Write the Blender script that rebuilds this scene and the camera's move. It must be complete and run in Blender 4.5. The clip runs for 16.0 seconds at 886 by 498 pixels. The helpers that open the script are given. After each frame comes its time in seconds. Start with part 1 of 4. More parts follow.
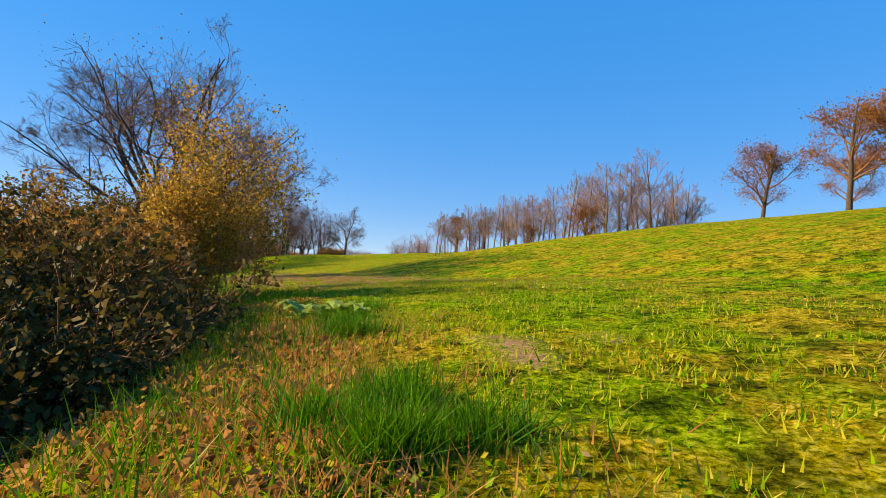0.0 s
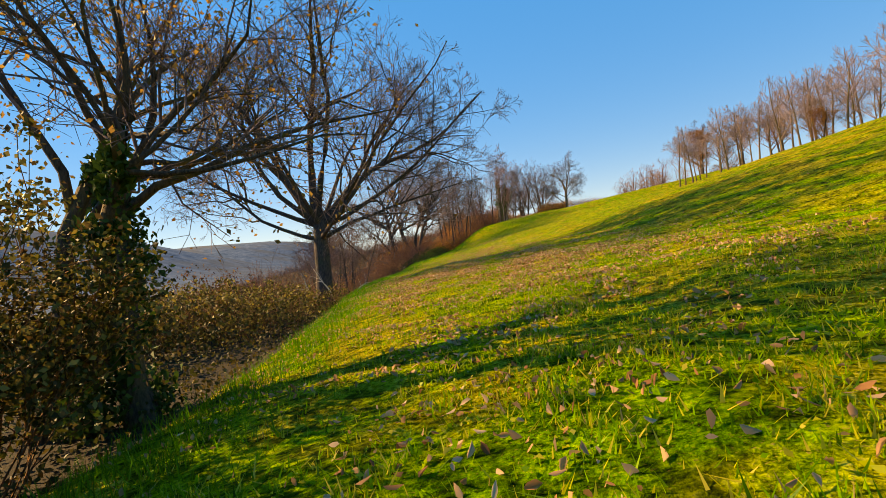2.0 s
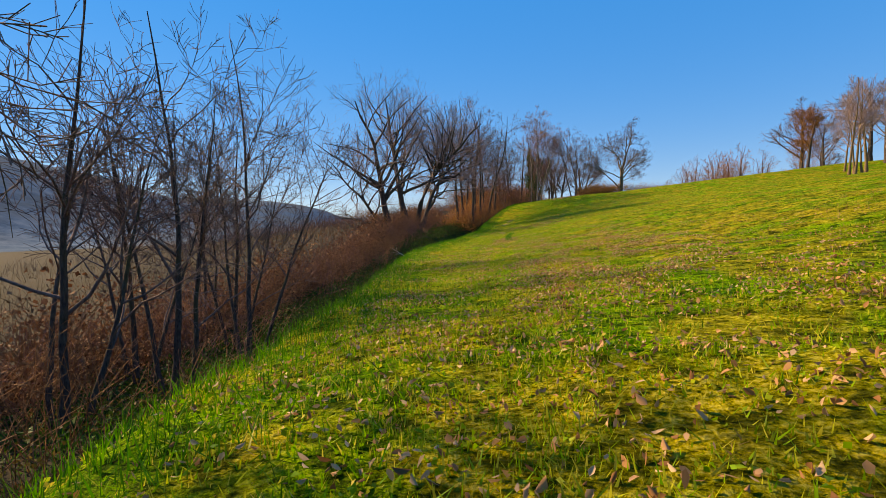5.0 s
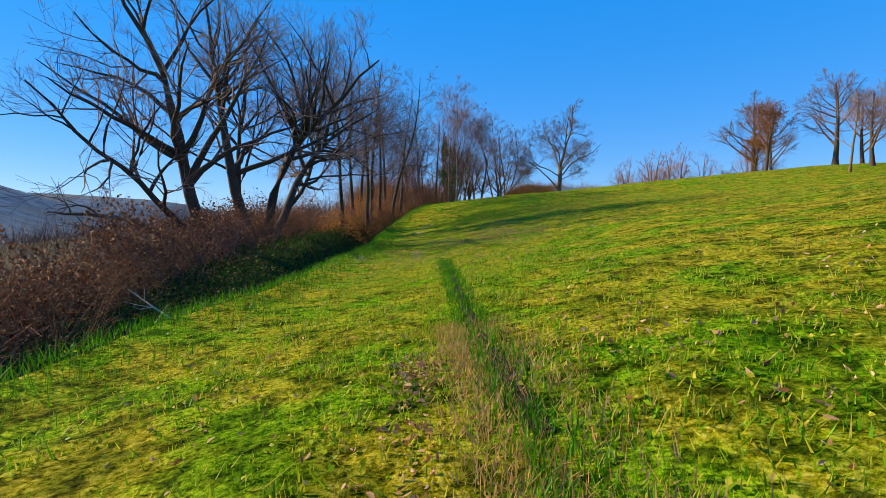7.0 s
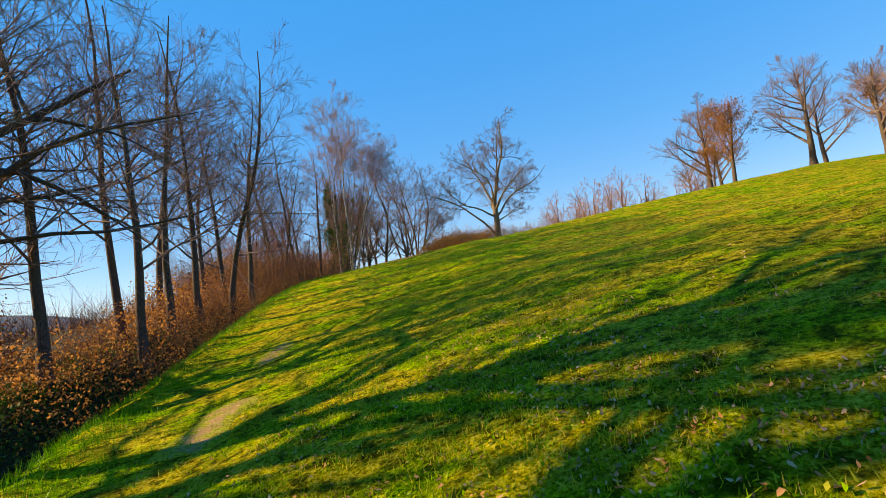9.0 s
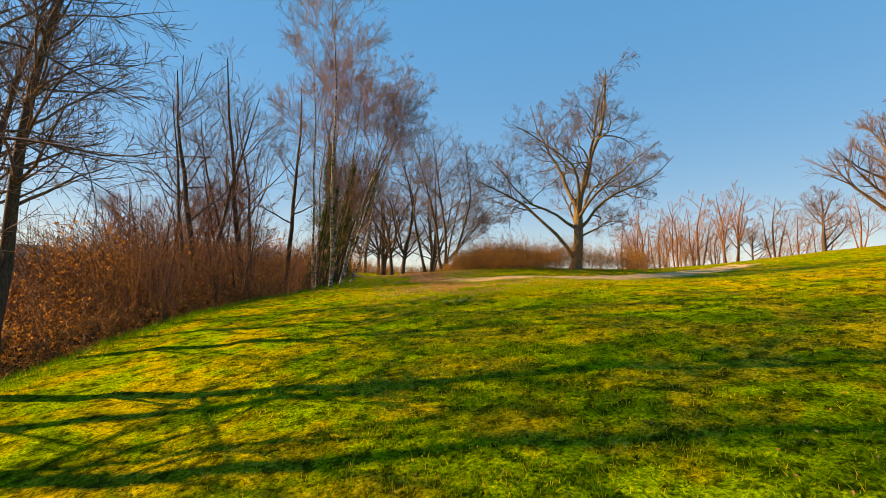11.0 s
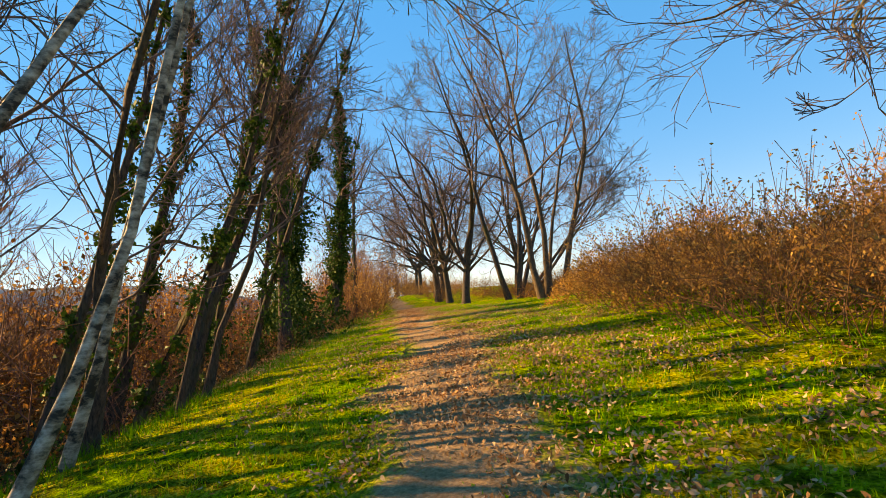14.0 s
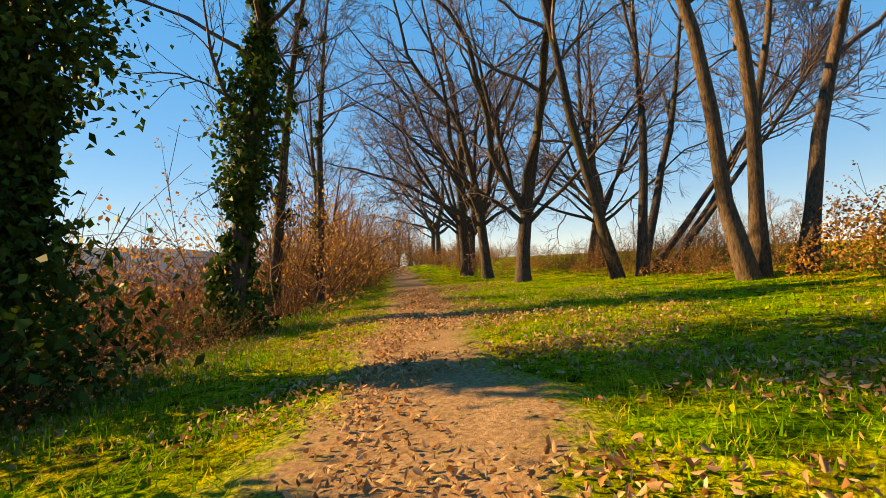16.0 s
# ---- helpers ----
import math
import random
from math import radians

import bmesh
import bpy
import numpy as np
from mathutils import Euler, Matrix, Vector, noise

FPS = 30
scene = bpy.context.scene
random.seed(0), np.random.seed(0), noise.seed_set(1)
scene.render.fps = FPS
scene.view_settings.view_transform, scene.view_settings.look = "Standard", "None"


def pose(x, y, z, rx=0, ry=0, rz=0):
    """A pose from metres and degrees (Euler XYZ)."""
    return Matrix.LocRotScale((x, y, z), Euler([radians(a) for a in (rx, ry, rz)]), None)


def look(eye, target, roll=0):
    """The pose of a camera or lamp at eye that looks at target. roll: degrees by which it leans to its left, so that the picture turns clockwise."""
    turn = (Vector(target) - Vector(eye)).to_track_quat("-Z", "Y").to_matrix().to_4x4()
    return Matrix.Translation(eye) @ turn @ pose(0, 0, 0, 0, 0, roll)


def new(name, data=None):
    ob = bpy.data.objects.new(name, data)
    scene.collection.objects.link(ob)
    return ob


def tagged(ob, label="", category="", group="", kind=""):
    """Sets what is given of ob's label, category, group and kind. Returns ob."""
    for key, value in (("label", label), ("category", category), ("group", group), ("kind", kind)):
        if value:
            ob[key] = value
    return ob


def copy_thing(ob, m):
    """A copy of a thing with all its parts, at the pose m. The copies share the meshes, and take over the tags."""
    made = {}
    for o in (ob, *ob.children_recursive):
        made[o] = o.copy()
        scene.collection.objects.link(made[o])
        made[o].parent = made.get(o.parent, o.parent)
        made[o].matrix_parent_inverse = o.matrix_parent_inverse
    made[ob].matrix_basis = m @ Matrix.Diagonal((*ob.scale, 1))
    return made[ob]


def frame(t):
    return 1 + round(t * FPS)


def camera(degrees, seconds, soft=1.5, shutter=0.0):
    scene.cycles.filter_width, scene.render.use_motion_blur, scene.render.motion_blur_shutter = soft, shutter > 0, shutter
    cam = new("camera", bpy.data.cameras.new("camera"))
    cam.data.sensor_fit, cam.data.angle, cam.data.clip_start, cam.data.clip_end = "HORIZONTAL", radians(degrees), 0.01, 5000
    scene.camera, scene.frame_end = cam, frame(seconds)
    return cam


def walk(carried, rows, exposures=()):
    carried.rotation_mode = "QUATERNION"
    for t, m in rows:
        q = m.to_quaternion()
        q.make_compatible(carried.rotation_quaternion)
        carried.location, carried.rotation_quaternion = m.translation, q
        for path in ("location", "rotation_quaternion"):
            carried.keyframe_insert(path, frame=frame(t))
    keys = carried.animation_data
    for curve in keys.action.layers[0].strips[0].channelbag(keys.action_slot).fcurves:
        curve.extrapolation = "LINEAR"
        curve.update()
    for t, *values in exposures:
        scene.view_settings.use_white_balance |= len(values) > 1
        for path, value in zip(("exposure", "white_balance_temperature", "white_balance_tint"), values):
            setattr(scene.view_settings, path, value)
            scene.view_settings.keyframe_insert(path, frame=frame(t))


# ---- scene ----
LENS = 84.0
cam = camera(LENS, 16.0, soft=0.85)
# seconds, x, y, z, yaw to the left, pitch up, roll
PATH_ROWS = [
    (0, -2.31, -38.51, 0.65, -27.07, 4.91, 3.65),
    (0.5, -0.70, -36.21, 1.02, -17.34, 4.73, 9.69),
    (1, 0.45, -33.83, 1.29, -2.69, 2.63, 11.05),
    (1.5, 0.89, -31.29, 1.39, 1.31, 2.05, 3.00),
    (2, 1.20, -28.41, 1.37, -0.89, 0.43, -7.08),
    (2.5, 1.57, -25.27, 1.22, 0.96, 0.91, -0.17),
    (3, 1.89, -21.60, 1.22, 1.38, 1.65, 1.21),
    (3.2, 1.96, -20.36, 1.24, 1.30, 1.43, 1.32),
    (5.3, 0.01, -0.01, 1.48, -1.76, -2.16, -1.72),
    (5.5, 0.17, 2.00, 1.51, -2.88, -2.26, -2.91),
    (6, 0.84, 7.04, 1.54, -6.09, -1.84, -5.59),
    (6.5, 1.65, 12.41, 1.70, -8.63, -1.67, -1.69),
    (7, 2.62, 18.05, 1.90, -11.58, -1.29, 0.27),
    (7.5, 3.66, 23.90, 2.17, -13.68, 1.17, -0.65),
    (8, 4.85, 29.45, 2.66, -15.88, 1.50, -0.08),
    (8.5, 6.30, 34.50, 3.04, -20.02, 3.89, -6.98),
    (9, 7.56, 39.61, 3.54, -23.76, 5.34, -8.03),
    (9.5, 9.00, 43.94, 4.28, -23.37, 5.04, -2.57),
    (9.7, 9.55, 45.67, 4.59, -23.22, 5.10, -1.46),
    (11.8, 17.11, 61.70, 7.33, -17.90, 4.77, 1.10),
    (12, 17.75, 63.25, 7.48, -17.46, 4.93, 1.03),
    (12.5, 19.16, 67.02, 7.81, -14.79, 4.89, 3.11),
    (13, 20.33, 70.37, 8.10, -11.46, 4.70, 5.14),
    (13.5, 20.90, 73.94, 8.20, -9.78, 5.31, 2.61),
    (14, 21.34, 77.44, 8.32, -10.29, 5.89, -4.28),
    (14.5, 21.79, 80.70, 8.38, -10.03, 6.15, -5.55),
    (15, 22.21, 83.84, 8.39, -9.09, 5.45, -3.04),
    (15.5, 22.55, 86.85, 8.39, -8.57, 4.27, -2.39),
    (16, 22.89, 89.98, 8.42, -8.04, 2.66, -2.61),
]


def heading(x, y, z, yaw, pitch, roll):
    return pose(x, y, z, 90 + pitch, 0, yaw) @ pose(0, 0, 0, 0, 0, roll)


# the film camera drifts in exposure and white balance: seconds, stops, kelvin, tint
walk(cam, [(t, heading(*row)) for t, *row in PATH_ROWS],
     [(0, 1.03, 8500, 16), (0.5, 1.02, 11600, 19), (1, 1.03, 10500, 17), (1.5, 1.24, 11600, 17), (2, 1.16, 11900, 17), (2.5, 0.95, 8700, 11), (3.2, 0.8, 8000, 13), (5.3, 0.88, 8500, 15), (6, 0.9, 7900, 13), (6.5, 0.73, 8700, 14), (7, 0.84, 6600, 8),
      (7.5, 0.94, 7300, 10), (8, 1.03, 7600, 11), (8.5, 1.26, 9700, 13), (9, 1.25, 9600, 13), (9.5, 1.22, 12500, 18), (12, 1.2, 18500, 22), (12.5, 1.23, 14500, 19), (13, 1.26, 13600, 17), (13.5, 1.28, 12200, 16), (14, 1.5, 13600, 16),
      (14.5, 1.34, 12200, 15), (15, 1.26, 12000, 15), (16, 1.26, 13800, 16)])

# ---- sky and sun ----
SUN_EL, SUN_AZ = 27.0, 63.0          # azimuth to the left of +y
world = bpy.data.worlds.new("sky")
scene.world = world
world.use_nodes = True
wn = world.node_tree.nodes
sky = wn.new("ShaderNodeTexSky")
sky.sky_type = "NISHITA"
sky.sun_disc = False
sky.sun_elevation, sky.sun_rotation = radians(SUN_EL), radians(-SUN_AZ)
sky.air_density, sky.dust_density, sky.ozone_density = 1.0, 0.0, 4.0
vivid = wn.new("ShaderNodeHueSaturation")
vivid.inputs["Saturation"].default_value = 2.22
vivid.inputs["Hue"].default_value = 0.519
even = wn.new("ShaderNodeGamma")
even.inputs["Gamma"].default_value = 0.45
world.node_tree.links.new(sky.outputs[0], even.inputs["Color"])
world.node_tree.links.new(even.outputs[0], vivid.inputs["Color"])
# thin haze evens the sky out towards one blue
haze = wn.new("ShaderNodeMix")
haze.data_type = "RGBA"
haze.inputs[0].default_value = 0.5
haze.inputs[7].default_value = (0.035, 0.575, 1.75, 1)
world.node_tree.links.new(vivid.outputs[0], haze.inputs[6])
world.node_tree.links.new(haze.outputs[2], wn["Background"].inputs[0])
wn["Background"].inputs[1].default_value = 0.295
sun_data = bpy.data.lights.new("sun", "SUN")
sun_data.energy, sun_data.angle, sun_data.color = 5.0, radians(0.6), (1.0, 0.82, 0.54)
sun = new("sun", sun_data)
sx, sy = -math.sin(radians(SUN_AZ)), math.cos(radians(SUN_AZ))
sun.matrix_world = look((sx * 60, sy * 60, 60 * math.tan(radians(SUN_EL))), (0, 0, 0))

# ---- materials ----


def material(name, rough=0.8, spec=0.3):
    m = bpy.data.materials.new(name)
    m.use_nodes = True
    b = m.node_tree.nodes["Principled BSDF"]
    b.inputs["Roughness"].default_value = rough
    b.inputs["Specular IOR Level"].default_value = spec
    return m, m.node_tree, b


def node(tree, kind, **values):
    n = tree.nodes.new(kind)
    for key, value in values.items():
        n.inputs[key].default_value = value
    return n


def ramp(tree, source, stops):
    r = tree.nodes.new("ShaderNodeValToRGB")
    while len(r.color_ramp.elements) < len(stops):
        r.color_ramp.elements.new(0.5)
    for e, (p, c) in zip(r.color_ramp.elements, stops):
        e.position, e.color = p, (*c, 1)
    tree.links.new(source, r.inputs[0])
    return r.outputs[0]


def noise_of(tree, scale, detail=4.0, rough=0.55, vector=None):
    n = node(tree, "ShaderNodeTexNoise", Scale=scale, Detail=detail, Roughness=rough)
    if vector is None:
        vector = node(tree, "ShaderNodeTexCoord").outputs["Object"]
    tree.links.new(vector, n.inputs["Vector"])
    return n.outputs[0]


def mixed(tree, factor, a, b, mode="MIX"):
    m = tree.nodes.new("ShaderNodeMix")
    m.data_type, m.blend_type = "RGBA", mode
    for socket, value in ((m.inputs[0], factor), (m.inputs[6], a), (m.inputs[7], b)):
        if isinstance(value, (int, float)):
            socket.default_value = value
        elif isinstance(value, tuple):
            socket.default_value = (*value, 1)
        else:
            tree.links.new(value, socket)
    return m.outputs[2]


def bumped(tree, b, height, strength, distance):
    n = node(tree, "ShaderNodeBump", Strength=strength, Distance=distance)
    tree.links.new(height, n.inputs["Height"])
    tree.links.new(n.outputs[0], b.inputs["Normal"])


def grass_ground():
    m, t, b = material("meadow_turf", 0.95, 0.02)
    big = noise_of(t, 0.09, 3)
    mid = noise_of(t, 0.9, 5)
    lump = noise_of(t, 5.5, 4, 0.6)
    fine = noise_of(t, 24.0, 5, 0.75)
    speck = noise_of(t, 70.0, 3, 0.6)
    green = ramp(t, fine, [(0.32, (0.006, 0.02, 0.0005)), (0.42, (0.055, 0.17, 0.001)), (0.51, (0.15, 0.39, 0.002)), (0.63, (0.40, 0.60, 0.008))])
    straw = ramp(t, fine, [(0.30, (0.025, 0.02, 0.001)), (0.42, (0.24, 0.19, 0.002)), (0.51, (0.58, 0.40, 0.014)), (0.63, (0.78, 0.58, 0.11))])
    patch = ramp(t, mid, [(0.43, (0, 0, 0)), (0.55, (1, 1, 1))])
    far = ramp(t, big, [(0.35, (0.0, 0.0, 0.0)), (0.65, (0.8, 0.8, 0.8))])
    both = mixed(t, 1.0, mixed(t, 0.35, patch, far), (0.95, 0.95, 0.95), "MULTIPLY")
    col = mixed(t, both, green, straw)
    col = mixed(t, ramp(t, speck, [(0.60, (0, 0, 0)), (0.68, (0.7, 0.7, 0.7))]), col, (0.50, 0.34, 0.08))
    # shade between the lumps put into the colour, from the bump's own noise
    shade_tone = ramp(t, lump, [(0.38, (0.22, 0.26, 0.22)), (0.52, (1, 1, 1))])
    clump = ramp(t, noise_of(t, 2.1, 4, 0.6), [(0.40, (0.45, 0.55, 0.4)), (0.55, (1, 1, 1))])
    shade_tone = mixed(t, 1.0, shade_tone, clump, "MULTIPLY")
    t.links.new(mixed(t, 1.0, col, shade_tone, "MULTIPLY"), b.inputs["Base Color"])
    bumped(t, b, mixed(t, 0.5, fine, lump), 1.0, 0.16)
    return m


def soil(name, dark, light, pale, turf=True):
    m, t, b = material(name, 0.95, 0.1)
    fine = noise_of(t, 30.0, 6, 0.7)
    mid = noise_of(t, 2.2, 5)
    base = ramp(t, fine, [(0.3, dark), (0.52, light), (0.75, pale)])
    col = mixed(t, ramp(t, mid, [(0.35, (0, 0, 0)), (0.7, (0.45, 0.45, 0.45))]), base, dark)
    if turf:
        worn = t.nodes.new("ShaderNodeAttribute")
        worn.attribute_name = "verge"
        add = t.nodes.new("ShaderNodeMath")
        add.operation = "MULTIPLY_ADD"
        t.links.new(noise_of(t, 6.0, 5, 0.7), add.inputs[0])
        add.inputs[1].default_value = 0.7
        t.links.new(worn.outputs["Fac"], add.inputs[2])
        grass = ramp(t, fine, [(0.34, (0.02, 0.035, 0.002)), (0.5, (0.14, 0.18, 0.004)), (0.66, (0.42, 0.36, 0.03))])
        col = mixed(t, ramp(t, add.outputs[0], [(0.62, (0, 0, 0)), (0.76, (1, 1, 1))]), col, grass)
    t.links.new(col, b.inputs["Base Color"])
    bumped(t, b, fine, 0.7, 0.02)
    return m


def bark(name, dark, light, moss=None, stretch=6.0):
    m, t, b = material(name, 0.9, 0.15)
    c = node(t, "ShaderNodeTexCoord")
    s = node(t, "ShaderNodeMapping", Scale=(stretch, stretch, 1.4))
    t.links.new(c.outputs["Object"], s.inputs[0])
    f = noise_of(t, 5.0, 6, 0.7, s.outputs[0])
    col = ramp(t, f, [(0.33, dark), (0.68, light)])
    if moss:
        col = mixed(t, ramp(t, noise_of(t, 1.1, 4), [(0.5, (0, 0, 0)), (0.7, (0.8, 0.8, 0.8))]), col, moss)
    t.links.new(col, b.inputs["Base Color"])
    bumped(t, b, f, 0.8, 0.03)
    return m


def birch_bark():
    m, t, b = material("birch_bark", 0.7, 0.2)
    c = node(t, "ShaderNodeTexCoord")
    s = node(t, "ShaderNodeMapping", Scale=(3.0, 3.0, 5.0))
    t.links.new(c.outputs["Object"], s.inputs[0])
    f = noise_of(t, 1.6, 5, 0.65, s.outputs[0])
    t.links.new(ramp(t, f, [(0.40, (0.035, 0.03, 0.024)), (0.49, (0.19, 0.16, 0.125)), (0.66, (0.52, 0.48, 0.41))]), b.inputs["Base Color"])
    return m


def leafy(name, colours, rough=0.6, through_light=0.3):
    """Small leaves or blades: colour by island, a little light let through."""
    m, t, b = material(name, rough, 0.12)
    g = node(t, "ShaderNodeNewGeometry")
    n = len(colours)
    col = ramp(t, g.outputs["Random Per Island"], [(i / max(1, n - 1), c) for i, c in enumerate(colours)])
    patch = noise_of(t, 0.55, 3)
    col = mixed(t, ramp(t, patch, [(0.4, (0, 0, 0)), (0.7, (0.45, 0.45, 0.45))]), col, colours[-1])
    t.links.new(col, b.inputs["Base Color"])
    tr = node(t, "ShaderNodeBsdfTranslucent")
    t.links.new(col, tr.inputs[0])
    mix = node(t, "ShaderNodeMixShader", Fac=through_light)
    out = t.nodes["Material Output"]
    t.links.new(b.outputs[0], mix.inputs[1])
    t.links.new(tr.outputs[0], mix.inputs[2])
    t.links.new(mix.outputs[0], out.inputs[0])
    return m


M_GROUND = grass_ground()
M_DIRT = soil("track_dirt", (0.13, 0.075, 0.036), (0.32, 0.195, 0.10), (0.50, 0.34, 0.20))
M_SAND = soil("sandy_track", (0.32, 0.21, 0.11), (0.56, 0.39, 0.21), (0.70, 0.53, 0.33))
# soil darkened to near black, so its colour carries the shade of ditch and rut
M_BANK = soil("shade_dark_soil", (0.012, 0.009, 0.005), (0.035, 0.025, 0.012), (0.065, 0.045, 0.02), False)
M_BARK = bark("grey_bark", (0.06, 0.045, 0.035), (0.26, 0.20, 0.15), (0.10, 0.10, 0.035))
M_BARK_DARK = bark("dark_bark", (0.026, 0.02, 0.018), (0.135, 0.098, 0.082), (0.075, 0.07, 0.028))
M_BARK_PALE = bark("pale_bark", (0.05, 0.034, 0.02), (0.30, 0.195, 0.10), (0.14, 0.12, 0.04))
M_BARK_MOSSY = bark("mossy_bark", (0.03, 0.022, 0.016), (0.13, 0.09, 0.06), (0.16, 0.11, 0.02))
M_BARK_WARM = bark("warm_brown_bark", (0.035, 0.024, 0.018), (0.19, 0.125, 0.08))
M_BARK_OAK = bark("oak_bark", (0.05, 0.036, 0.026), (0.30, 0.21, 0.135), (0.17, 0.145, 0.05))
M_BIRCH = birch_bark()
M_TWIG = bark("dark_twigs", (0.06, 0.042, 0.04), (0.26, 0.175, 0.155), None, 2.0)
M_TWIG_RED = bark("reddish_twigs", (0.08, 0.04, 0.032), (0.32, 0.16, 0.12), None, 2.0)
M_TWIG_PALE = bark("pale_twigs", (0.14, 0.10, 0.098), (0.37, 0.265, 0.25), None, 2.0)
M_TWIG_BIRCH = bark("pinkish_twigs", (0.14, 0.07, 0.055), (0.44, 0.25, 0.18), None, 2.0)
M_BRUSH = bark("brown_stems", (0.08, 0.038, 0.018), (0.33, 0.165, 0.075), None, 2.0)
M_ORANGE = leafy("rusty_leaves", [(0.20, 0.085, 0.02), (0.43, 0.19, 0.045), (0.57, 0.33, 0.10), (0.34, 0.165, 0.045)], 0.6, 0.42)
M_OAKRUST = leafy("withered_oak_leaves", [(0.12, 0.05, 0.014), (0.26, 0.11, 0.028), (0.36, 0.17, 0.05), (0.2, 0.085, 0.025)])
M_DEADLEAF = leafy("fallen_leaves", [(0.15, 0.06, 0.022), (0.34, 0.16, 0.065), (0.50, 0.29, 0.14), (0.64, 0.46, 0.29), (0.42, 0.20, 0.08)], 0.7, 0.25)
M_YELLOWLEAF = leafy("yellow_green_leaves", [(0.09, 0.085, 0.016), (0.30, 0.20, 0.03), (0.52, 0.36, 0.06), (0.36, 0.16, 0.028)], 0.6, 0.55)
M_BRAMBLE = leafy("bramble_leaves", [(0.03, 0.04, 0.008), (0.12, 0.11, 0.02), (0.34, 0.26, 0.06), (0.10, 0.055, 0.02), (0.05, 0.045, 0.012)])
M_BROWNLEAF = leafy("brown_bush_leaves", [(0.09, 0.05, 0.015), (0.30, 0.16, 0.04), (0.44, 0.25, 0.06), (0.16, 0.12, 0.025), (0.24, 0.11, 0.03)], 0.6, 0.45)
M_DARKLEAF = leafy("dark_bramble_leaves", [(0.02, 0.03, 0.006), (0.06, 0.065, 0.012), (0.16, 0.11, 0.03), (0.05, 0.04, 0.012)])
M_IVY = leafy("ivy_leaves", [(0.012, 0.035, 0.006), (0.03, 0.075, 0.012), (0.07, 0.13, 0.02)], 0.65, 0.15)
M_GRASS = leafy("grass_blades", [(0.024, 0.11, 0.001), (0.10, 0.29, 0.002), (0.19, 0.42, 0.004), (0.56, 0.44, 0.06), (0.36, 0.40, 0.008)], 0.5, 0.4)
M_LUSH = leafy("lush_grass", [(0.012, 0.07, 0.002), (0.04, 0.18, 0.004), (0.11, 0.30, 0.006)], 0.45, 0.35)
M_VERGE = leafy("verge_grass", [(0.03, 0.16, 0.002), (0.09, 0.30, 0.004), (0.17, 0.40, 0.006), (0.26, 0.38, 0.008)], 0.5, 0.35)
M_STRAW = leafy("dry_grass", [(0.30, 0.20, 0.07), (0.48, 0.34, 0.14), (0.40, 0.22, 0.06)], 0.6, 0.3)
M_WITHERED = leafy("withered_leaves", [(0.06, 0.026, 0.013), (0.21, 0.095, 0.045), (0.38, 0.19, 0.095), (0.15, 0.065, 0.028)], 0.8, 0.1)
M_RUSSET = leafy("russet_leaves", [(0.10, 0.04, 0.014), (0.30, 0.125, 0.035), (0.54, 0.27, 0.08), (0.24, 0.10, 0.03)], 0.8, 0.42)
M_DOCK = leafy("dock_leaves", [(0.14, 0.28, 0.03), (0.36, 0.48, 0.12)], 0.5, 0.4)
M_WOOD = bark("dead_white_wood", (0.35, 0.28, 0.2), (0.62, 0.55, 0.45))


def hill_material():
    m, t, b = material("hazy_wooded_hill", 1.0, 0.0)
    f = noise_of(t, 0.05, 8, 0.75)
    # the haze over the far woods is put into these blue-grey tones
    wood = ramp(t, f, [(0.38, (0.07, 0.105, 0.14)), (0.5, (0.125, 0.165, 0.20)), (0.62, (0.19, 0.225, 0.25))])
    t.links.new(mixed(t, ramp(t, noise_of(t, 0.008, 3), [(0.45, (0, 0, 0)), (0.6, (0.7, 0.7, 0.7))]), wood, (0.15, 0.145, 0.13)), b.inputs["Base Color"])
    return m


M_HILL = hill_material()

# ---- the lie of the land ----


def curve_of(pairs):
    ks, vs = np.array(pairs, float).T

    def f(y):
        y = np.clip(np.asarray(y, float), ks[0], ks[-1])
        i = np.clip(np.searchsorted(ks, y, side="right") - 1, 0, len(ks) - 2)
        h = ks[i + 1] - ks[i]
        s = (y - ks[i]) / h
        slope = np.gradient(vs, ks)
        a, b = s * s * (3 - 2 * s), s * (1 - s)
        return vs[i] * (1 - a) + vs[i + 1] * a + b * h * (slope[i] * (1 - s) - slope[i + 1] * s)

    return f


# edge of the meadow against the hedge bank, and its height
edge_x = curve_of([(-70, -14), (-46, -5.5), (-38, -2.75), (-36.5, -2.4), (-35, -2.05), (-33, -1.65), (-30, -1.25), (-22, -1.0), (-12, -1.5), (0, -1.6), (8, -1.3), (13, -1.25), (19, -0.88), (24, 0.12),
                   (29, 1.6), (34, 2.6), (40, 3.95), (47, 4.9), (54, 5.9), (60, 7.6), (67, 9.9), (74, 12.5), (80, 16.4), (86, 18.5), (92, 19.7), (100, 21.0), (112, 22.0), (140, 22.6)])
edge_z = curve_of([(-70, -0.4), (-40, -0.22), (-36, -0.02), (-31, 0.2), (-22, 0.18), (-16, 0.28), (-12, 0.38), (0, 0.3), (8, 0.33), (18, 0.55), (26, 0.9), (33, 1.22), (40, 1.62),
                   (47, 2.05), (54, 2.5), (60, 3.5), (67, 4.75), (74, 5.7), (80, 6.45), (86, 6.9), (97, 7.35), (112, 7.9), (127, 8.7), (150, 8.9)])
near_slope = curve_of([(-60, 0.12), (-5, 0.12), (12, 0.15), (26, 0.2), (54, 0.2), (60, 0.187), (67, 0.158), (74, 0.112), (82, 0.113), (92, 0.088), (100, 0.065), (140, 0.06)])
